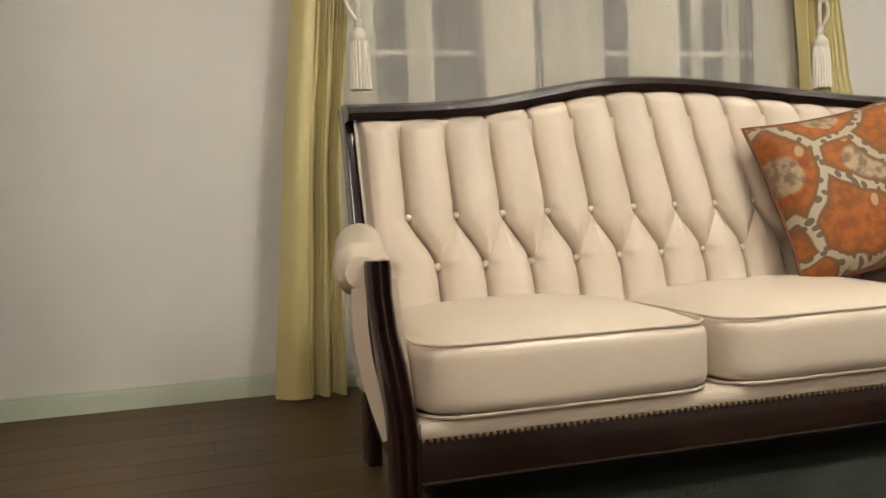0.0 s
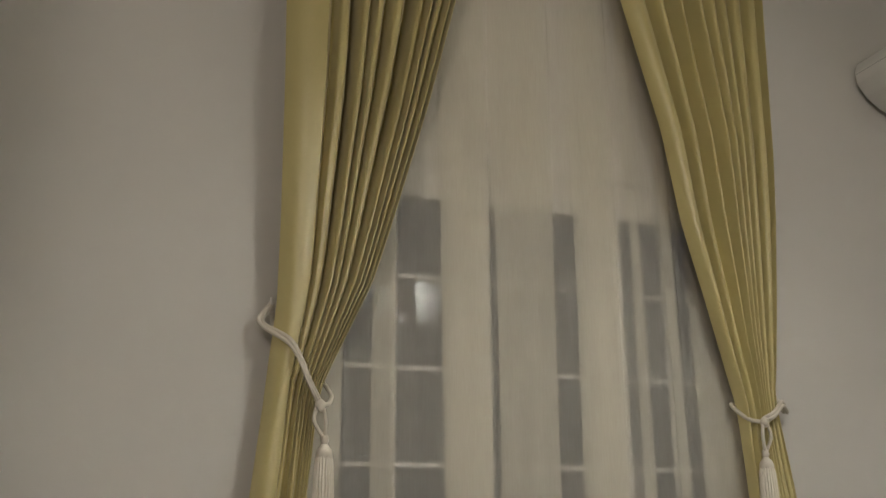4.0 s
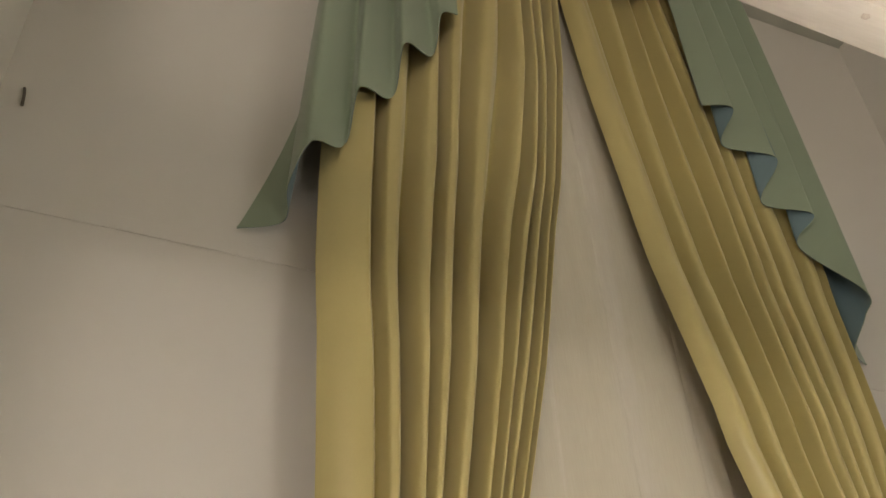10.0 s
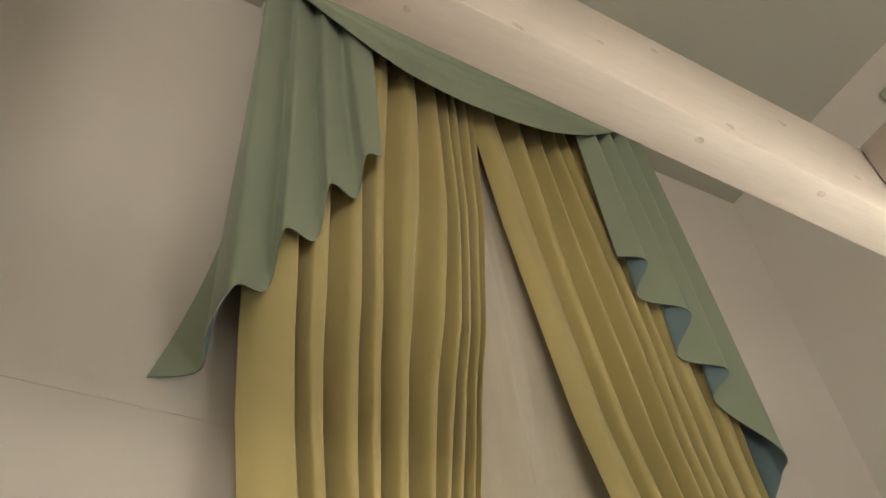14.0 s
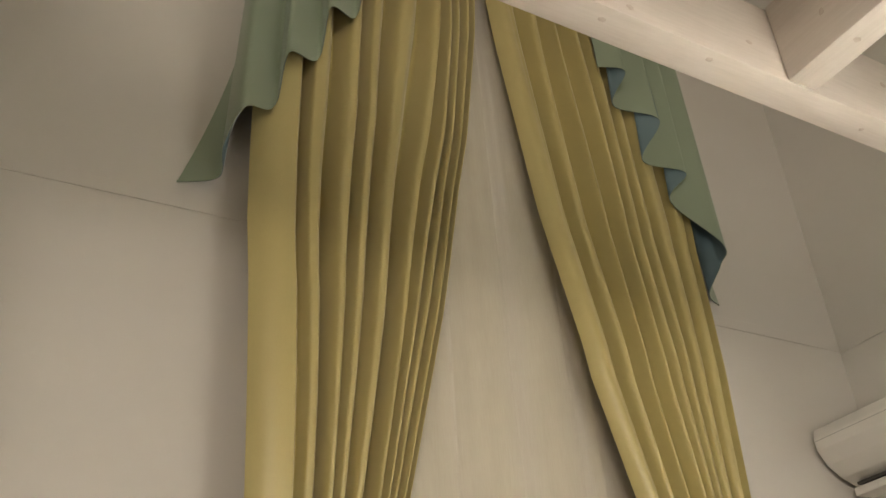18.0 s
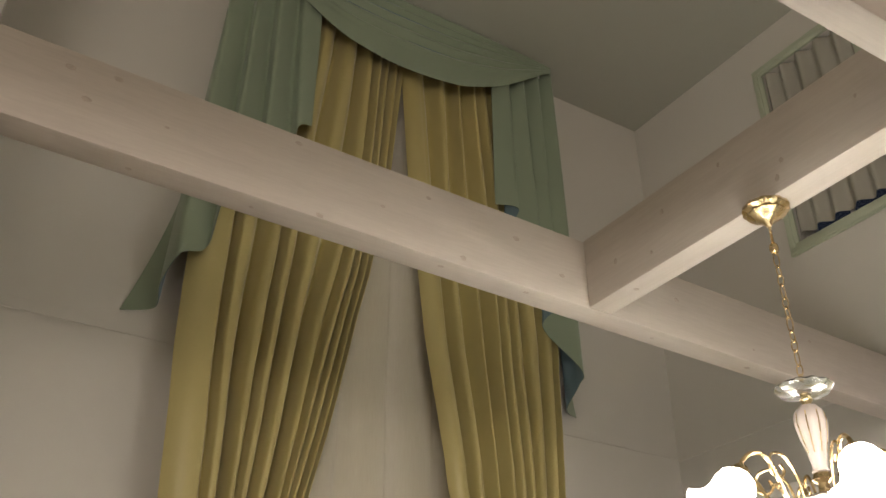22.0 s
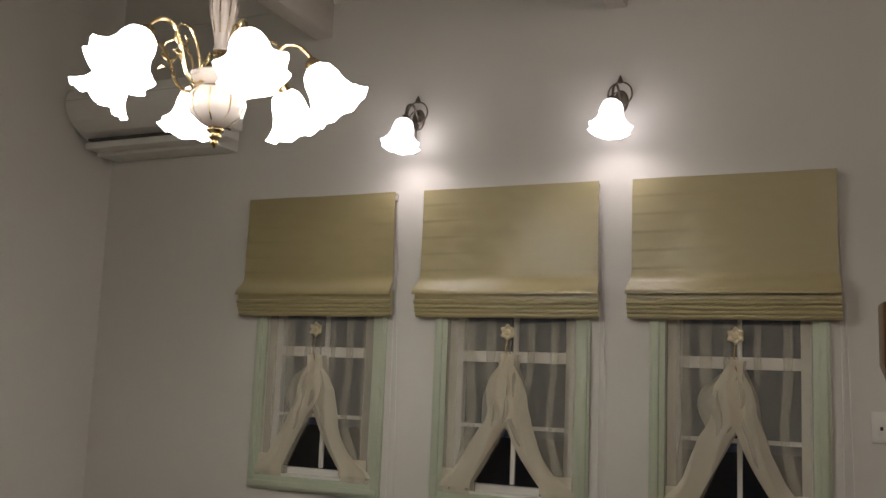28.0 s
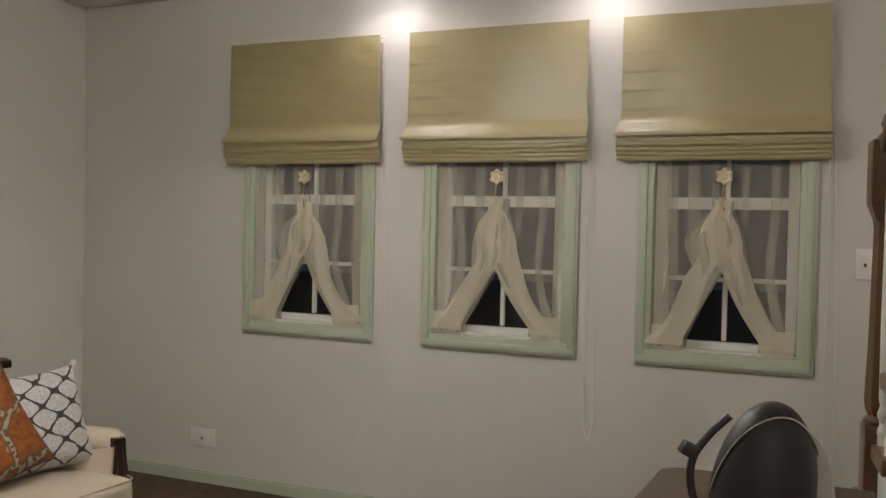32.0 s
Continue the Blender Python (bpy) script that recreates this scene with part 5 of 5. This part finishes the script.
def chandelier():
    cx, cy = 2.118, 0.985
    root = thing("chandelier", "lit brass chandelier with six ruffled opal shades", "chandelier", at=(cx, cy, BB))
    def P(name, bm, m, label="", parent=None):
        ob = part(name, bm, m, parent or root, label)
        return ob
    L = lambda z: z - BB - (0.012 if z < 2.91 else 0)
    P("canopy", lathe([(0.0, 0.0), (0.078, 0.0), (0.080, -0.012), (0.062, -0.022), (0.066, -0.030), (0.040, -0.048), (0.018, -0.058), (0.010, -0.075), (0.0, -0.08)], 32, wave=[0, 0.02, 0.03, 0.03, 0.03, 0.02, 0, 0, 0], lobes=10), M_BRASS, "embossed brass ceiling canopy")
    P("stem", lathe([(0.0, -0.07), (0.005, -0.07), (0.005, -0.14), (0.014, -0.15), (0.016, -0.165), (0.012, -0.18), (0.0, -0.185)], 14), M_BRASS)
    z, k = L(3.37), 0
    while z > L(2.93):
        ln = 0.042 if k % 3 else 0.058
        loop = []
        for i in range(16):
            t = 2 * math.pi * i / 16
            a = 0.0105 * math.cos(t)
            loop.append((a if k % 2 else 0, 0 if k % 2 else a, z - ln / 2 + ln / 2 * math.sin(t)))
        P("chain_link", tube(loop, 0.0024, 6, closed=True), M_BRASS)
        z -= ln - 0.008
        k += 1
    P("bobeche", lathe([(0.012, L(2.905)), (0.05, L(2.895)), (0.080, L(2.905)), (0.088, L(2.898)), (0.075, L(2.882)), (0.03, L(2.870)), (0.0, L(2.868))], 40, wave=[0, 0.01, 0.02, 0.03, 0.02, 0, 0], lobes=12), M_CRYSTAL, "clear cut-glass dish")
    P("neck", lathe([(0.0, L(2.872)), (0.014, L(2.870)), (0.020, L(2.858)), (0.012, L(2.846)), (0.012, L(2.835)), (0.0, L(2.832))], 16), M_BRASS)
    P("column", lathe([(0.0, L(2.842)), (0.026, L(2.838)), (0.044, L(2.815)), (0.047, L(2.785)), (0.040, L(2.740)), (0.028, L(2.690)), (0.020, L(2.650)), (0.026, L(2.635)), (0.0, L(2.630))], 32, wave=[0, 0.02, 0.04, 0.05, 0.05, 0.04, 0.02, 0, 0], lobes=8), M_CERAM, "fluted cream ceramic column")
    P("collar", lathe([(0.0, L(2.634)), (0.024, L(2.630)), (0.030, L(2.612)), (0.016, L(2.600)), (0.020, L(2.560)), (0.0, L(2.55))], 20), M_BRASS)
    P("bowl_rim", lathe([(0.02, L(2.565)), (0.066, L(2.560)), (0.096, L(2.545)), (0.100, L(2.528)), (0.080, L(2.510)), (0.05, L(2.505)), (0.0, L(2.505))], 36, wave=[0, 0, 0.02, 0.03, 0.02, 0, 0], lobes=12), M_CERAM, "reeded cream ceramic rim")
    P("bowl", lathe([(0.05, L(2.507)), (0.080, L(2.492)), (0.093, L(2.455)), (0.083, L(2.412)), (0.050, L(2.385)), (0.025, L(2.372)), (0.0, L(2.370))], 40, wave=[0.01, 0.03, 0.05, 0.05, 0.04, 0.02, 0], lobes=8), M_CERAM, "melon-fluted cream ceramic bowl")
    # Thin brass tubes added in the flutes to draw the shade of their grooves
    for k in range(8):
        t = radians(45 * k + 22.5)
        for r in ([(0.0765, 2.492), (0.0885, 2.455), (0.079, 2.412), (0.048, 2.385)], [(0.042, 2.815), (0.0445, 2.785), (0.038, 2.740), (0.027, 2.690)]):
            P("groove", tube(arc([(q * math.cos(t), q * math.sin(t), L(z)) for q, z in r], 6), 0.0022, 6), M_BRASS, "thin brass line drawing the shade of a flute groove")
    P("finial", lathe([(0.0, L(2.374)), (0.026, L(2.370)), (0.030, L(2.360)), (0.018, L(2.350)), (0.022, L(2.338)), (0.010, L(2.328)), (0.014, L(2.318)), (0.006, L(2.306)), (0.0, L(2.300))], 20), M_BRASS, "turned brass finial")
    A = lambda z: z - BB
    arm_of = [(0.07, 2.500), (0.10, 2.480), (0.14, 2.505), (0.17, 2.580), (0.205, 2.640), (0.255, 2.645), (0.298, 2.612), (0.306, 2.582)]
    scroll = [(0.085, 2.53), (0.10, 2.60), (0.14, 2.655), (0.185, 2.650), (0.195, 2.605), (0.165, 2.585), (0.145, 2.605), (0.155, 2.625)]
    for k in range(6):
        ang = radians(60 * k - 7)
        c, s = math.cos(ang), math.sin(ang)
        arm = P("arm", tube(arc([(r * c, r * s, A(z)) for r, z in arm_of], 8), 0.0065, 8), M_BRASS, "scrolled brass arm")
        part("scroll", tube(arc([(r * c, r * s, A(z)) for r, z in scroll], 8), 0.0045, 7), M_BRASS, arm)
        # a leaf on the arm
        bm = sheet(lambda u, v: ((0.16 + 0.05 * u) * c - (v - 0.5) * 0.03 * math.sin(math.pi * u) * s, (0.16 + 0.05 * u) * s + (v - 0.5) * 0.03 * math.sin(math.pi * u) * c, A(2.535) + 0.03 * math.sin(2.5 * u)), 8, 4)
        part("leaf", bm, M_BRASS, arm)
        tilt = Matrix.Rotation(ang, 4, "Z") @ Matrix.Rotation(radians(-33), 4, "Y")
        at = Vector((0.310 * c, 0.310 * s, A(2.582)))
        bm = lathe([(0.0, 0.016), (0.020, 0.016), (0.026, 0.004), (0.026, -0.012), (0.0, -0.012)], 18)
        bmesh.ops.transform(bm, matrix=Matrix.Translation(at) @ tilt, verts=bm.verts)
        part("socket", bm, M_BRASS, arm)
        bm = lamp_shade(0.108, 0.160)
        bmesh.ops.transform(bm, matrix=Matrix.Translation(at) @ tilt @ Matrix.Translation((0, 0, -0.008)), verts=bm.verts)
        part("shade", bm, [M_LAMP, M_LAMPIN], root, "ruffled opal glass shade, lit")
        bm = sphere(0.027, (0, 0, -0.078), seg=14, rings=10, squash=(1, 1, 1.25))
        lathe([(0.0, -0.012), (0.016, -0.012), (0.016, -0.040), (0.022, -0.056), (0.0, -0.056)], 14, bm=bm)
        bmesh.ops.transform(bm, matrix=Matrix.Translation(at) @ tilt, verts=bm.verts)
        part("bulb", bm, M_BULB, arm, "lit bulb")
    return root


chandelier()


# ---- wall lights ----
def sconce(y, label):
    root = thing("wall_light", label, "wall light", "wall lights over the windows", at=(RX, y, 3.0))
    bm = lathe([(0.0, 0.010), (0.030, 0.010), (0.038, 0.004), (0.040, 0.0), (0.0, 0.0)], 28)
    bmesh.ops.transform(bm, matrix=pose(0, 0, 0.0, 0, -90, 0) @ Matrix.Diagonal((1.5, 1, 1, 1)), verts=bm.verts)
    part("backplate", bm, M_IRON, root, "oval dark bronze backplate")
    ring = [(-0.020, 0.062 * math.cos(t * 0.2618), 0.035 + 0.062 * math.sin(t * 0.2618)) for t in range(24)]
    part("ring", tube(ring, 0.0042, 8, closed=True), M_IRON, root)
    part("scroll", tube(arc([(-0.020, 0.055, 0.010), (-0.020, 0.020, 0.045), (-0.020, -0.018, 0.040), (-0.020, -0.012, 0.015), (-0.020, 0.006, 0.022)], 6), 0.003, 6), M_IRON, root)
    part("finial", lathe([(0.0, 0.135), (0.005, 0.128), (0.012, 0.110), (0.016, 0.098), (0.008, 0.092), (0.0, 0.09)], 14, (-0.020, 0, 0)), M_IRON, root)
    part("arm", tube(arc([(-0.01, 0, 0.0), (-0.07, 0.0, 0.060), (-0.14, 0, 0.040), (-0.163, 0, -0.026)], 8), 0.0065), M_IRON, root)
    part("stem", tube(arc([(-0.020, 0, -0.025), (-0.030, 0, -0.09), (-0.022, 0, -0.15)], 6), 0.006), M_IRON, root)
    part("tail", lathe([(0.0, -0.140), (0.008, -0.148), (0.013, -0.162), (0.006, -0.182), (0.010, -0.192), (0.0, -0.204)], 12, (-0.022, 0, 0)), M_IRON, root)
    tilt = Matrix.Rotation(radians(14), 4, "Y")
    at = Vector((-0.165, 0, -0.036))
    bm = lathe([(0.0, 0.014), (0.018, 0.014), (0.024, 0.0), (0.024, -0.012), (0.0, -0.012)], 18)
    bmesh.ops.transform(bm, matrix=Matrix.Translation(at) @ tilt, verts=bm.verts)
    part("socket", bm, M_IRON, root)
    bm = lamp_shade(0.104, 0.160)
    bmesh.ops.transform(bm, matrix=Matrix.Translation(at) @ tilt @ Matrix.Translation((0, 0, -0.006)), verts=bm.verts)
    part("shade", bm, [M_SLAMP, M_SLAMPIN], root, "ruffled opal glass shade, lit")


for y in (1.350, 0.203):
    sconce(y, "lit wall light with ruffled opal shade and ring bracket")


# ---- air conditioner ----
def air_conditioner():
    y0, y1, z0, z1, dp = 2.42, 3.56, 2.925, 3.26, 0.47
    root = thing("air_conditioner", "white wall air conditioner in the room corner", "air conditioner")
    prof = [(0.18, z1), (0.40, z1), (0.45, z1 - 0.02), (dp, z1 - 0.07), (dp - 0.005, z1 - 0.13), (dp - 0.05, z1 - 0.20), (dp - 0.13, z1 - 0.255), (0.25, z0 + 0.045), (0.18, z0 + 0.045)]
    bm = bmesh.new()
    A = [bm.verts.new((RX - d, y0, z)) for d, z in prof]
    B = [bm.verts.new((RX - d, y1, z)) for d, z in prof]
    n = len(prof)
    for i in range(n):
        bm.faces.new((A[i], A[(i + 1) % n], B[(i + 1) % n], B[i]))
    bm.faces.new(A)
    bm.faces.new(B)
    bmesh.ops.recalc_face_normals(bm, faces=bm.faces)
    part("body", bm, M_PLAST, root, bevel=0.005)
    part("outlet_slot", box(RX - 0.315, RX - 0.25, y0 + 0.03, y1 - 0.06, z0 + 0.032, z0 + 0.046), M_DARK, root, "dark air outlet slot")
    part("louvre", box(RX - 0.30, RX - 0.18, y0 + 0.02, y1 - 0.02, z0 - 0.012, z0 + 0.030), M_PLAST, root, "white louvre blade", bevel=0.006)
    part("mount_box", box(RX - 0.178, RX, y0 + 0.16, y1 - 0.002, z0 - 0.03, z1 - 0.01), M_PLAST, root, "white mounting box", bevel=0.006)
    part("seam", box(RX - dp - 0.0012, RX - dp + 0.001, y0 + 0.01, y1 - 0.01, z1 - 0.085, z1 - 0.082), M_GREY, root)
    part("badge", box(RX - 0.43, RX - 0.40, y1, y1 + 0.002, z1 - 0.075, z1 - 0.070), M_DARK, root)


air_conditioner()


# ---- small wall things ----
def plate(name, y0, y1, z0, z1, label, cat):
    root = thing(name, label, cat)
    part("plate", box(RX - 0.008, RX, y0, y1, z0, z1), M_PLAST, root, bevel=0.003)
    ym, zm = (y0 + y1) / 2, (z0 + z1) / 2
    part("insert", box(RX - 0.011, RX - 0.0082, ym - 0.016, ym + 0.016, zm - 0.035, zm + 0.035), M_WHITE, root, bevel=0.001)
    part("slot", box(RX - 0.0125, RX - 0.0112, ym - 0.006, ym + 0.006, zm - 0.012, zm + 0.004), M_DARK, root)


plate("wall_outlet", 2.54, 2.72, 0.215, 0.325, "white wall socket plate above the skirting", "outlet")
plate("light_switch", -1.005, -0.925, 1.37, 1.505, "white light switch plate on the wall", "switch")
bm = tube(arc([(-0.205, WY - 0.004, 4.31), (-0.198, WY - 0.012, 4.27), (-0.194, WY - 0.008, 4.22)], 6), 0.006, 6)
tagged(part("wall_hook", bm, M_IRON), "small dark metal hook on the wall", "hook")
bm = tube(arc([(4.20, 1.76, 0.02), (4.16, 1.70, 0.018), (4.14, 1.76, 0.018), (4.18, 1.80, 0.02)], 6), 0.012, 6)
tagged(part("floor_plug", bm, M_BLACK), "small black thing on the floor by the wall", "plug")


# ---- stair with newel ----
def stair():
    """A flight that comes down past the cabinet to a newel; its line is a little askew to the walls."""
    root = thing("staircase", "stair with oak treads, white balusters and dark oak newel", "staircase", at=(1.395, -1.121, 0))
    root.rotation_euler = (0, 0, radians(7.5))
    # local x runs down the flight, local y out of its open side
    rise, run = 0.190, 0.2255
    slope = rise / run

    def base(x):
        return 1.593 - slope * x

    for k in range(-4, 8):
        x, z = run * k, 1.593 - rise * k
        if z > 0.05:
            part("tread", box(x, x + 0.29, -0.95, 0.0, z, z + 0.038), M_OAKX, root, "oak stair tread", bevel=0.005)
            part("riser", box(x + run + 0.012, x + run + 0.030, -0.94, -0.03, z - rise + 0.038, z), M_WHITE, root)
        for d in (0.058, 0.058 + run / 2):
            bx, top = x + d, base(x + d) + 0.888
            b = z + 0.038
            prof = [(0.0, b), (0.017, b), (0.017, b + 0.012)]
            prof += [(0.0158 + 0.0030 * math.cos(2 * math.pi * q / 8), b + 0.030 + 0.0055 * q) for q in range(-2, 15)]
            prof += [(0.016, b + 0.118), (0.0165, b + 0.30), (0.014, top), (0.0, top)]
            if bx < 0.86:
                part("baluster", lathe(prof, 12, (bx, -0.030, 0)), M_WHITE, root, "white turned baluster")
    bm = bmesh.new()
    sec = ((-0.026, -0.002), (0.026, -0.002), (0.032, 0.016), (0.028, 0.042), (0.012, 0.056), (-0.012, 0.056), (-0.028, 0.042), (-0.032, 0.016))
    ends = [[bm.verts.new((x, -0.030 + oy, base(x) + 0.888 + oz)) for oy, oz in sec] for x in (-1.05, 0.86)]
    for i in range(8):
        bm.faces.new((ends[0][i], ends[0][(i + 1) % 8], ends[1][(i + 1) % 8], ends[1][i]))
    bm.faces.new(ends[0])
    bm.faces.new(ends[1][::-1])
    bmesh.ops.recalc_face_normals(bm, faces=bm.faces)
    part("handrail", bm, M_OAK, root, "dark oak handrail")
    # cut string under the tread ends
    pts = [(-1.05, 0.0), (-1.05, 1.593 + rise * 4)]
    for k in range(-4, 8):
        pts += [(run * (k + 1), 1.593 - rise * k), (run * (k + 1), 1.593 - rise * (k + 1))]
    pts[-1] = (run * 8, 0.0)
    bm = bmesh.new()
    f = [bm.verts.new((x, -0.018, z)) for x, z in pts]
    g = [bm.verts.new((x, -0.045, z)) for x, z in pts]
    bm.faces.new(f)
    bm.faces.new(g[::-1])
    for i in range(len(pts)):
        bm.faces.new((f[i], g[i], g[(i + 1) % len(pts)], f[(i + 1) % len(pts)]))
    bmesh.ops.recalc_face_normals(bm, faces=bm.faces)
    part("side_panel", bm, M_WHITE, root, "white stair side cut to the steps", smooth=False)
    nx, ny = 0.895, -0.030
    bm = box(nx - 0.045, nx + 0.045, ny - 0.045, ny + 0.045, 0.645, 1.10)
    part("newel_base", bm, M_OAK, root, "square dark oak newel base", bevel=0.005)
    part("newel_shaft", lathe([(0.0, 1.095), (0.040, 1.10), (0.046, 1.112), (0.034, 1.125), (0.040, 1.14), (0.043, 1.16), (0.038, 1.30), (0.033, 1.58), (0.036, 1.605), (0.0, 1.61)], 8, (nx, ny, 0)), M_OAK, root, "faceted dark oak newel shaft")
    bm = box(nx - 0.047, nx + 0.047, ny - 0.047, ny + 0.047, 1.645, 1.80)
    part("newel_block", bm, M_OAK, root, "square dark oak newel block", bevel=0.007)
    bm = box(nx - 0.047, nx + 0.047, ny - 0.047, ny + 0.047, 1.60, 1.648)
    for v in bm.verts:
        if v.co.z < 1.62:
            v.co.x, v.co.y = nx + (v.co.x - nx) * 0.66, ny + (v.co.y - ny) * 0.66
    part("newel_chamfer", bm, M_OAK, root)
    part("newel_cap", lathe([(0.0, 1.872), (0.014, 1.868), (0.025, 1.850), (0.025, 1.836), (0.015, 1.822), (0.030, 1.812), (0.034, 1.80), (0.0, 1.798)], 20, (nx, ny, 0)), M_OAK, root, "round newel cap")



stair()


# ---- counter and coffee machine ----
def counter():
    root = thing("cabinet", "brown wooden cabinet with a chamfered top", "cabinet")
    bm = bmesh.new()
    x0, x1, y0, y1, c, z0, z1 = 0.93, 1.60, -1.02, -0.64, 0.03, 1.07, 1.105
    out = [(x0, y0), (x1, y0), (x1, y1 - c), (x1 - c, y1), (x0 + c, y1), (x0, y1 - c)]
    a = [bm.verts.new((x, y, z0)) for x, y in out]
    b = [bm.verts.new((x, y, z1)) for x, y in out]
    bm.faces.new(a[::-1])
    bm.faces.new(b)
    for i in range(6):
        bm.faces.new((a[i], a[(i + 1) % 6], b[(i + 1) % 6], b[i]))
    part("top", bm, M_CAB, root, "chamfered brown wooden top", bevel=0.004)
    part("body", box(x0 + 0.02, x1 - 0.02, y0 + 0.02, y1 - 0.02, 0.06, z0), M_CAB, root, bevel=0.004)
    part("plinth", box(x0 + 0.04, x1 - 0.04, y0 + 0.04, y1 - 0.04, 0.0, 0.06), M_CAB, root)
    part("door", box(x0 + 0.004, x0 + 0.018, y0 + 0.04, y1 - 0.04, 0.10, z0 - 0.04), M_CAB, root, bevel=0.004)


counter()


def coffee_machine():
    root = thing("coffee_machine", "black rounded coffee machine with chrome trim on the cabinet", "coffee machine", at=(1.137, -0.878, 1.105))
    yaw = Matrix.Rotation(radians(24.5), 4, "Z")

    def put(name, bm, m, label="", bevel=0.0):
        bmesh.ops.transform(bm, matrix=yaw, verts=bm.verts)
        return part(name, bm, m, root, label, bevel=bevel)

    # x runs away from the viewer's side, y to the machine's left
    bm = sphere(1.0, seg=44, rings=28)
    for v in bm.verts:
        x, y, z = v.co
        zz = max(0.0, z * 0.135 + 0.078)
        v.co = Vector((x * 0.070 + 0.02, y * 0.075 - 0.10 * (zz - 0.08), zz * 1.03))
    put("body", bm, M_BLACK, "glossy black egg-shaped shell")
    ring = []
    for k in range(37):
        t = math.pi * (0.02 + 0.96 * k / 36)
        z = 0.080 + 0.139 * 0.87 * math.sin(t)
        ring.append(Vector((0.02 - 0.0725 * 0.49 * math.sin(t), 0.0765 * math.cos(t) - 0.10 * (z - 0.08), z + 0.002)))
    put("trim_ring", tube(ring, 0.0016, 6), M_CHROME, "thin chrome trim line")
    bm = sphere(1.0, seg=28, rings=16)
    for v in bm.verts:
        zz = max(0.0, v.co.z * 0.12 + 0.055)
        v.co = Vector((v.co.x * 0.05 + 0.03, v.co.y * 0.045 - 0.062, zz))
    put("water_tank", bm, M_GREY, "pale grey water tank")
    put("base", lathe([(0.0, 0.0), (0.072, 0.0), (0.075, 0.008), (0.060, 0.014), (0.0, 0.014)], 28), M_BLACK)
    lever = [(-0.02, 0.070, 0.012), (-0.02, 0.098, 0.06), (-0.02, 0.114, 0.105), (-0.02, 0.112, 0.145), (-0.02, 0.090, 0.178), (-0.02, 0.062, 0.205)]
    put("lever", tube(arc(lever, 8), 0.0056, 10), M_BLACK, "curved black lever")
    bm = box(-0.032, -0.010, -0.013, 0.010, -0.010, 0.010)
    bmesh.ops.transform(bm, matrix=pose(0, 0.120, 0.158, 28, 0, 0), verts=bm.verts)
    put("lever_block", bm, M_BLACK, bevel=0.003)


coffee_machine()

# an unseen globe on a stem, added behind the camera as fill light
for px, py, pz in ((-1.1, -2.3, 3.3),):
    root = thing("fill_globe", "unseen glowing globe added at the back of the room as fill light", "lamp", at=(px, py, pz))
    part("globe", sphere(0.42, seg=32, rings=18), glow("fill_globe_glow", (1.0, 0.88, 0.78), FILL_GLOW), root)
    part("stem", tube([(0, 0, 0.41), (0, 0, CZ - pz)], 0.008), M_BRASS, root)

# ---- rug ----
def rug():
    def fn(u, v):
        x, y = 0.93 + 2.5 * u, 0.95 + 1.75 * v
        return (x, y, 0.012 + 0.003 * noise.noise((x * 14, y * 14, 0)))
    root = thing("rug", "dark green pile rug under the sofa", "rug")
    part("carpet", shell(fn, 60, 44, -0.0115, back=0), M_RUG, root)


rug()

# ---- floor ----
floor = tagged(part("floor", box(BX - 0.16, RX + 0.16, BY - 0.16, WY + 0.16, -0.2, -0.012), M_DARK, smooth=False), "dark walnut plank floor", "floor", kind="structure")
PL, PW = 1.25, 0.145
plank_mesh = mesh_of(box(0.0008, PL - 0.0008, 0.0008, PW - 0.0008, -0.0118, 0.0), "plank", M_FLOOR, smooth=False, bevel=0.0012)
rp = random.Random(8)
rowy = WY - 0.004
while rowy - PW > -1.9:
    rowy -= PW
    px = BX + 0.01 - rp.uniform(0, PL)
    while px < RX:
        if px + PL > LX - 1.0:
            ob = new("plank", plank_mesh)
            ob.location = (px, rowy, 0)
            ob.parent = floor
        px += PL
bm = bmesh.new()
while rowy - PW > BY:
    rowy -= PW
    px = BX + 0.01 - rp.uniform(0, PL)
    while px < RX:
        box(px + 0.0008, px + PL - 0.0008, rowy + 0.0008, rowy + PW - 0.0008, -0.0118, 0.0, bm)
        px += PL
ob = part("planks_beyond", bm, M_FLOOR, floor, smooth=False)
ob["kind"] = "stuff"
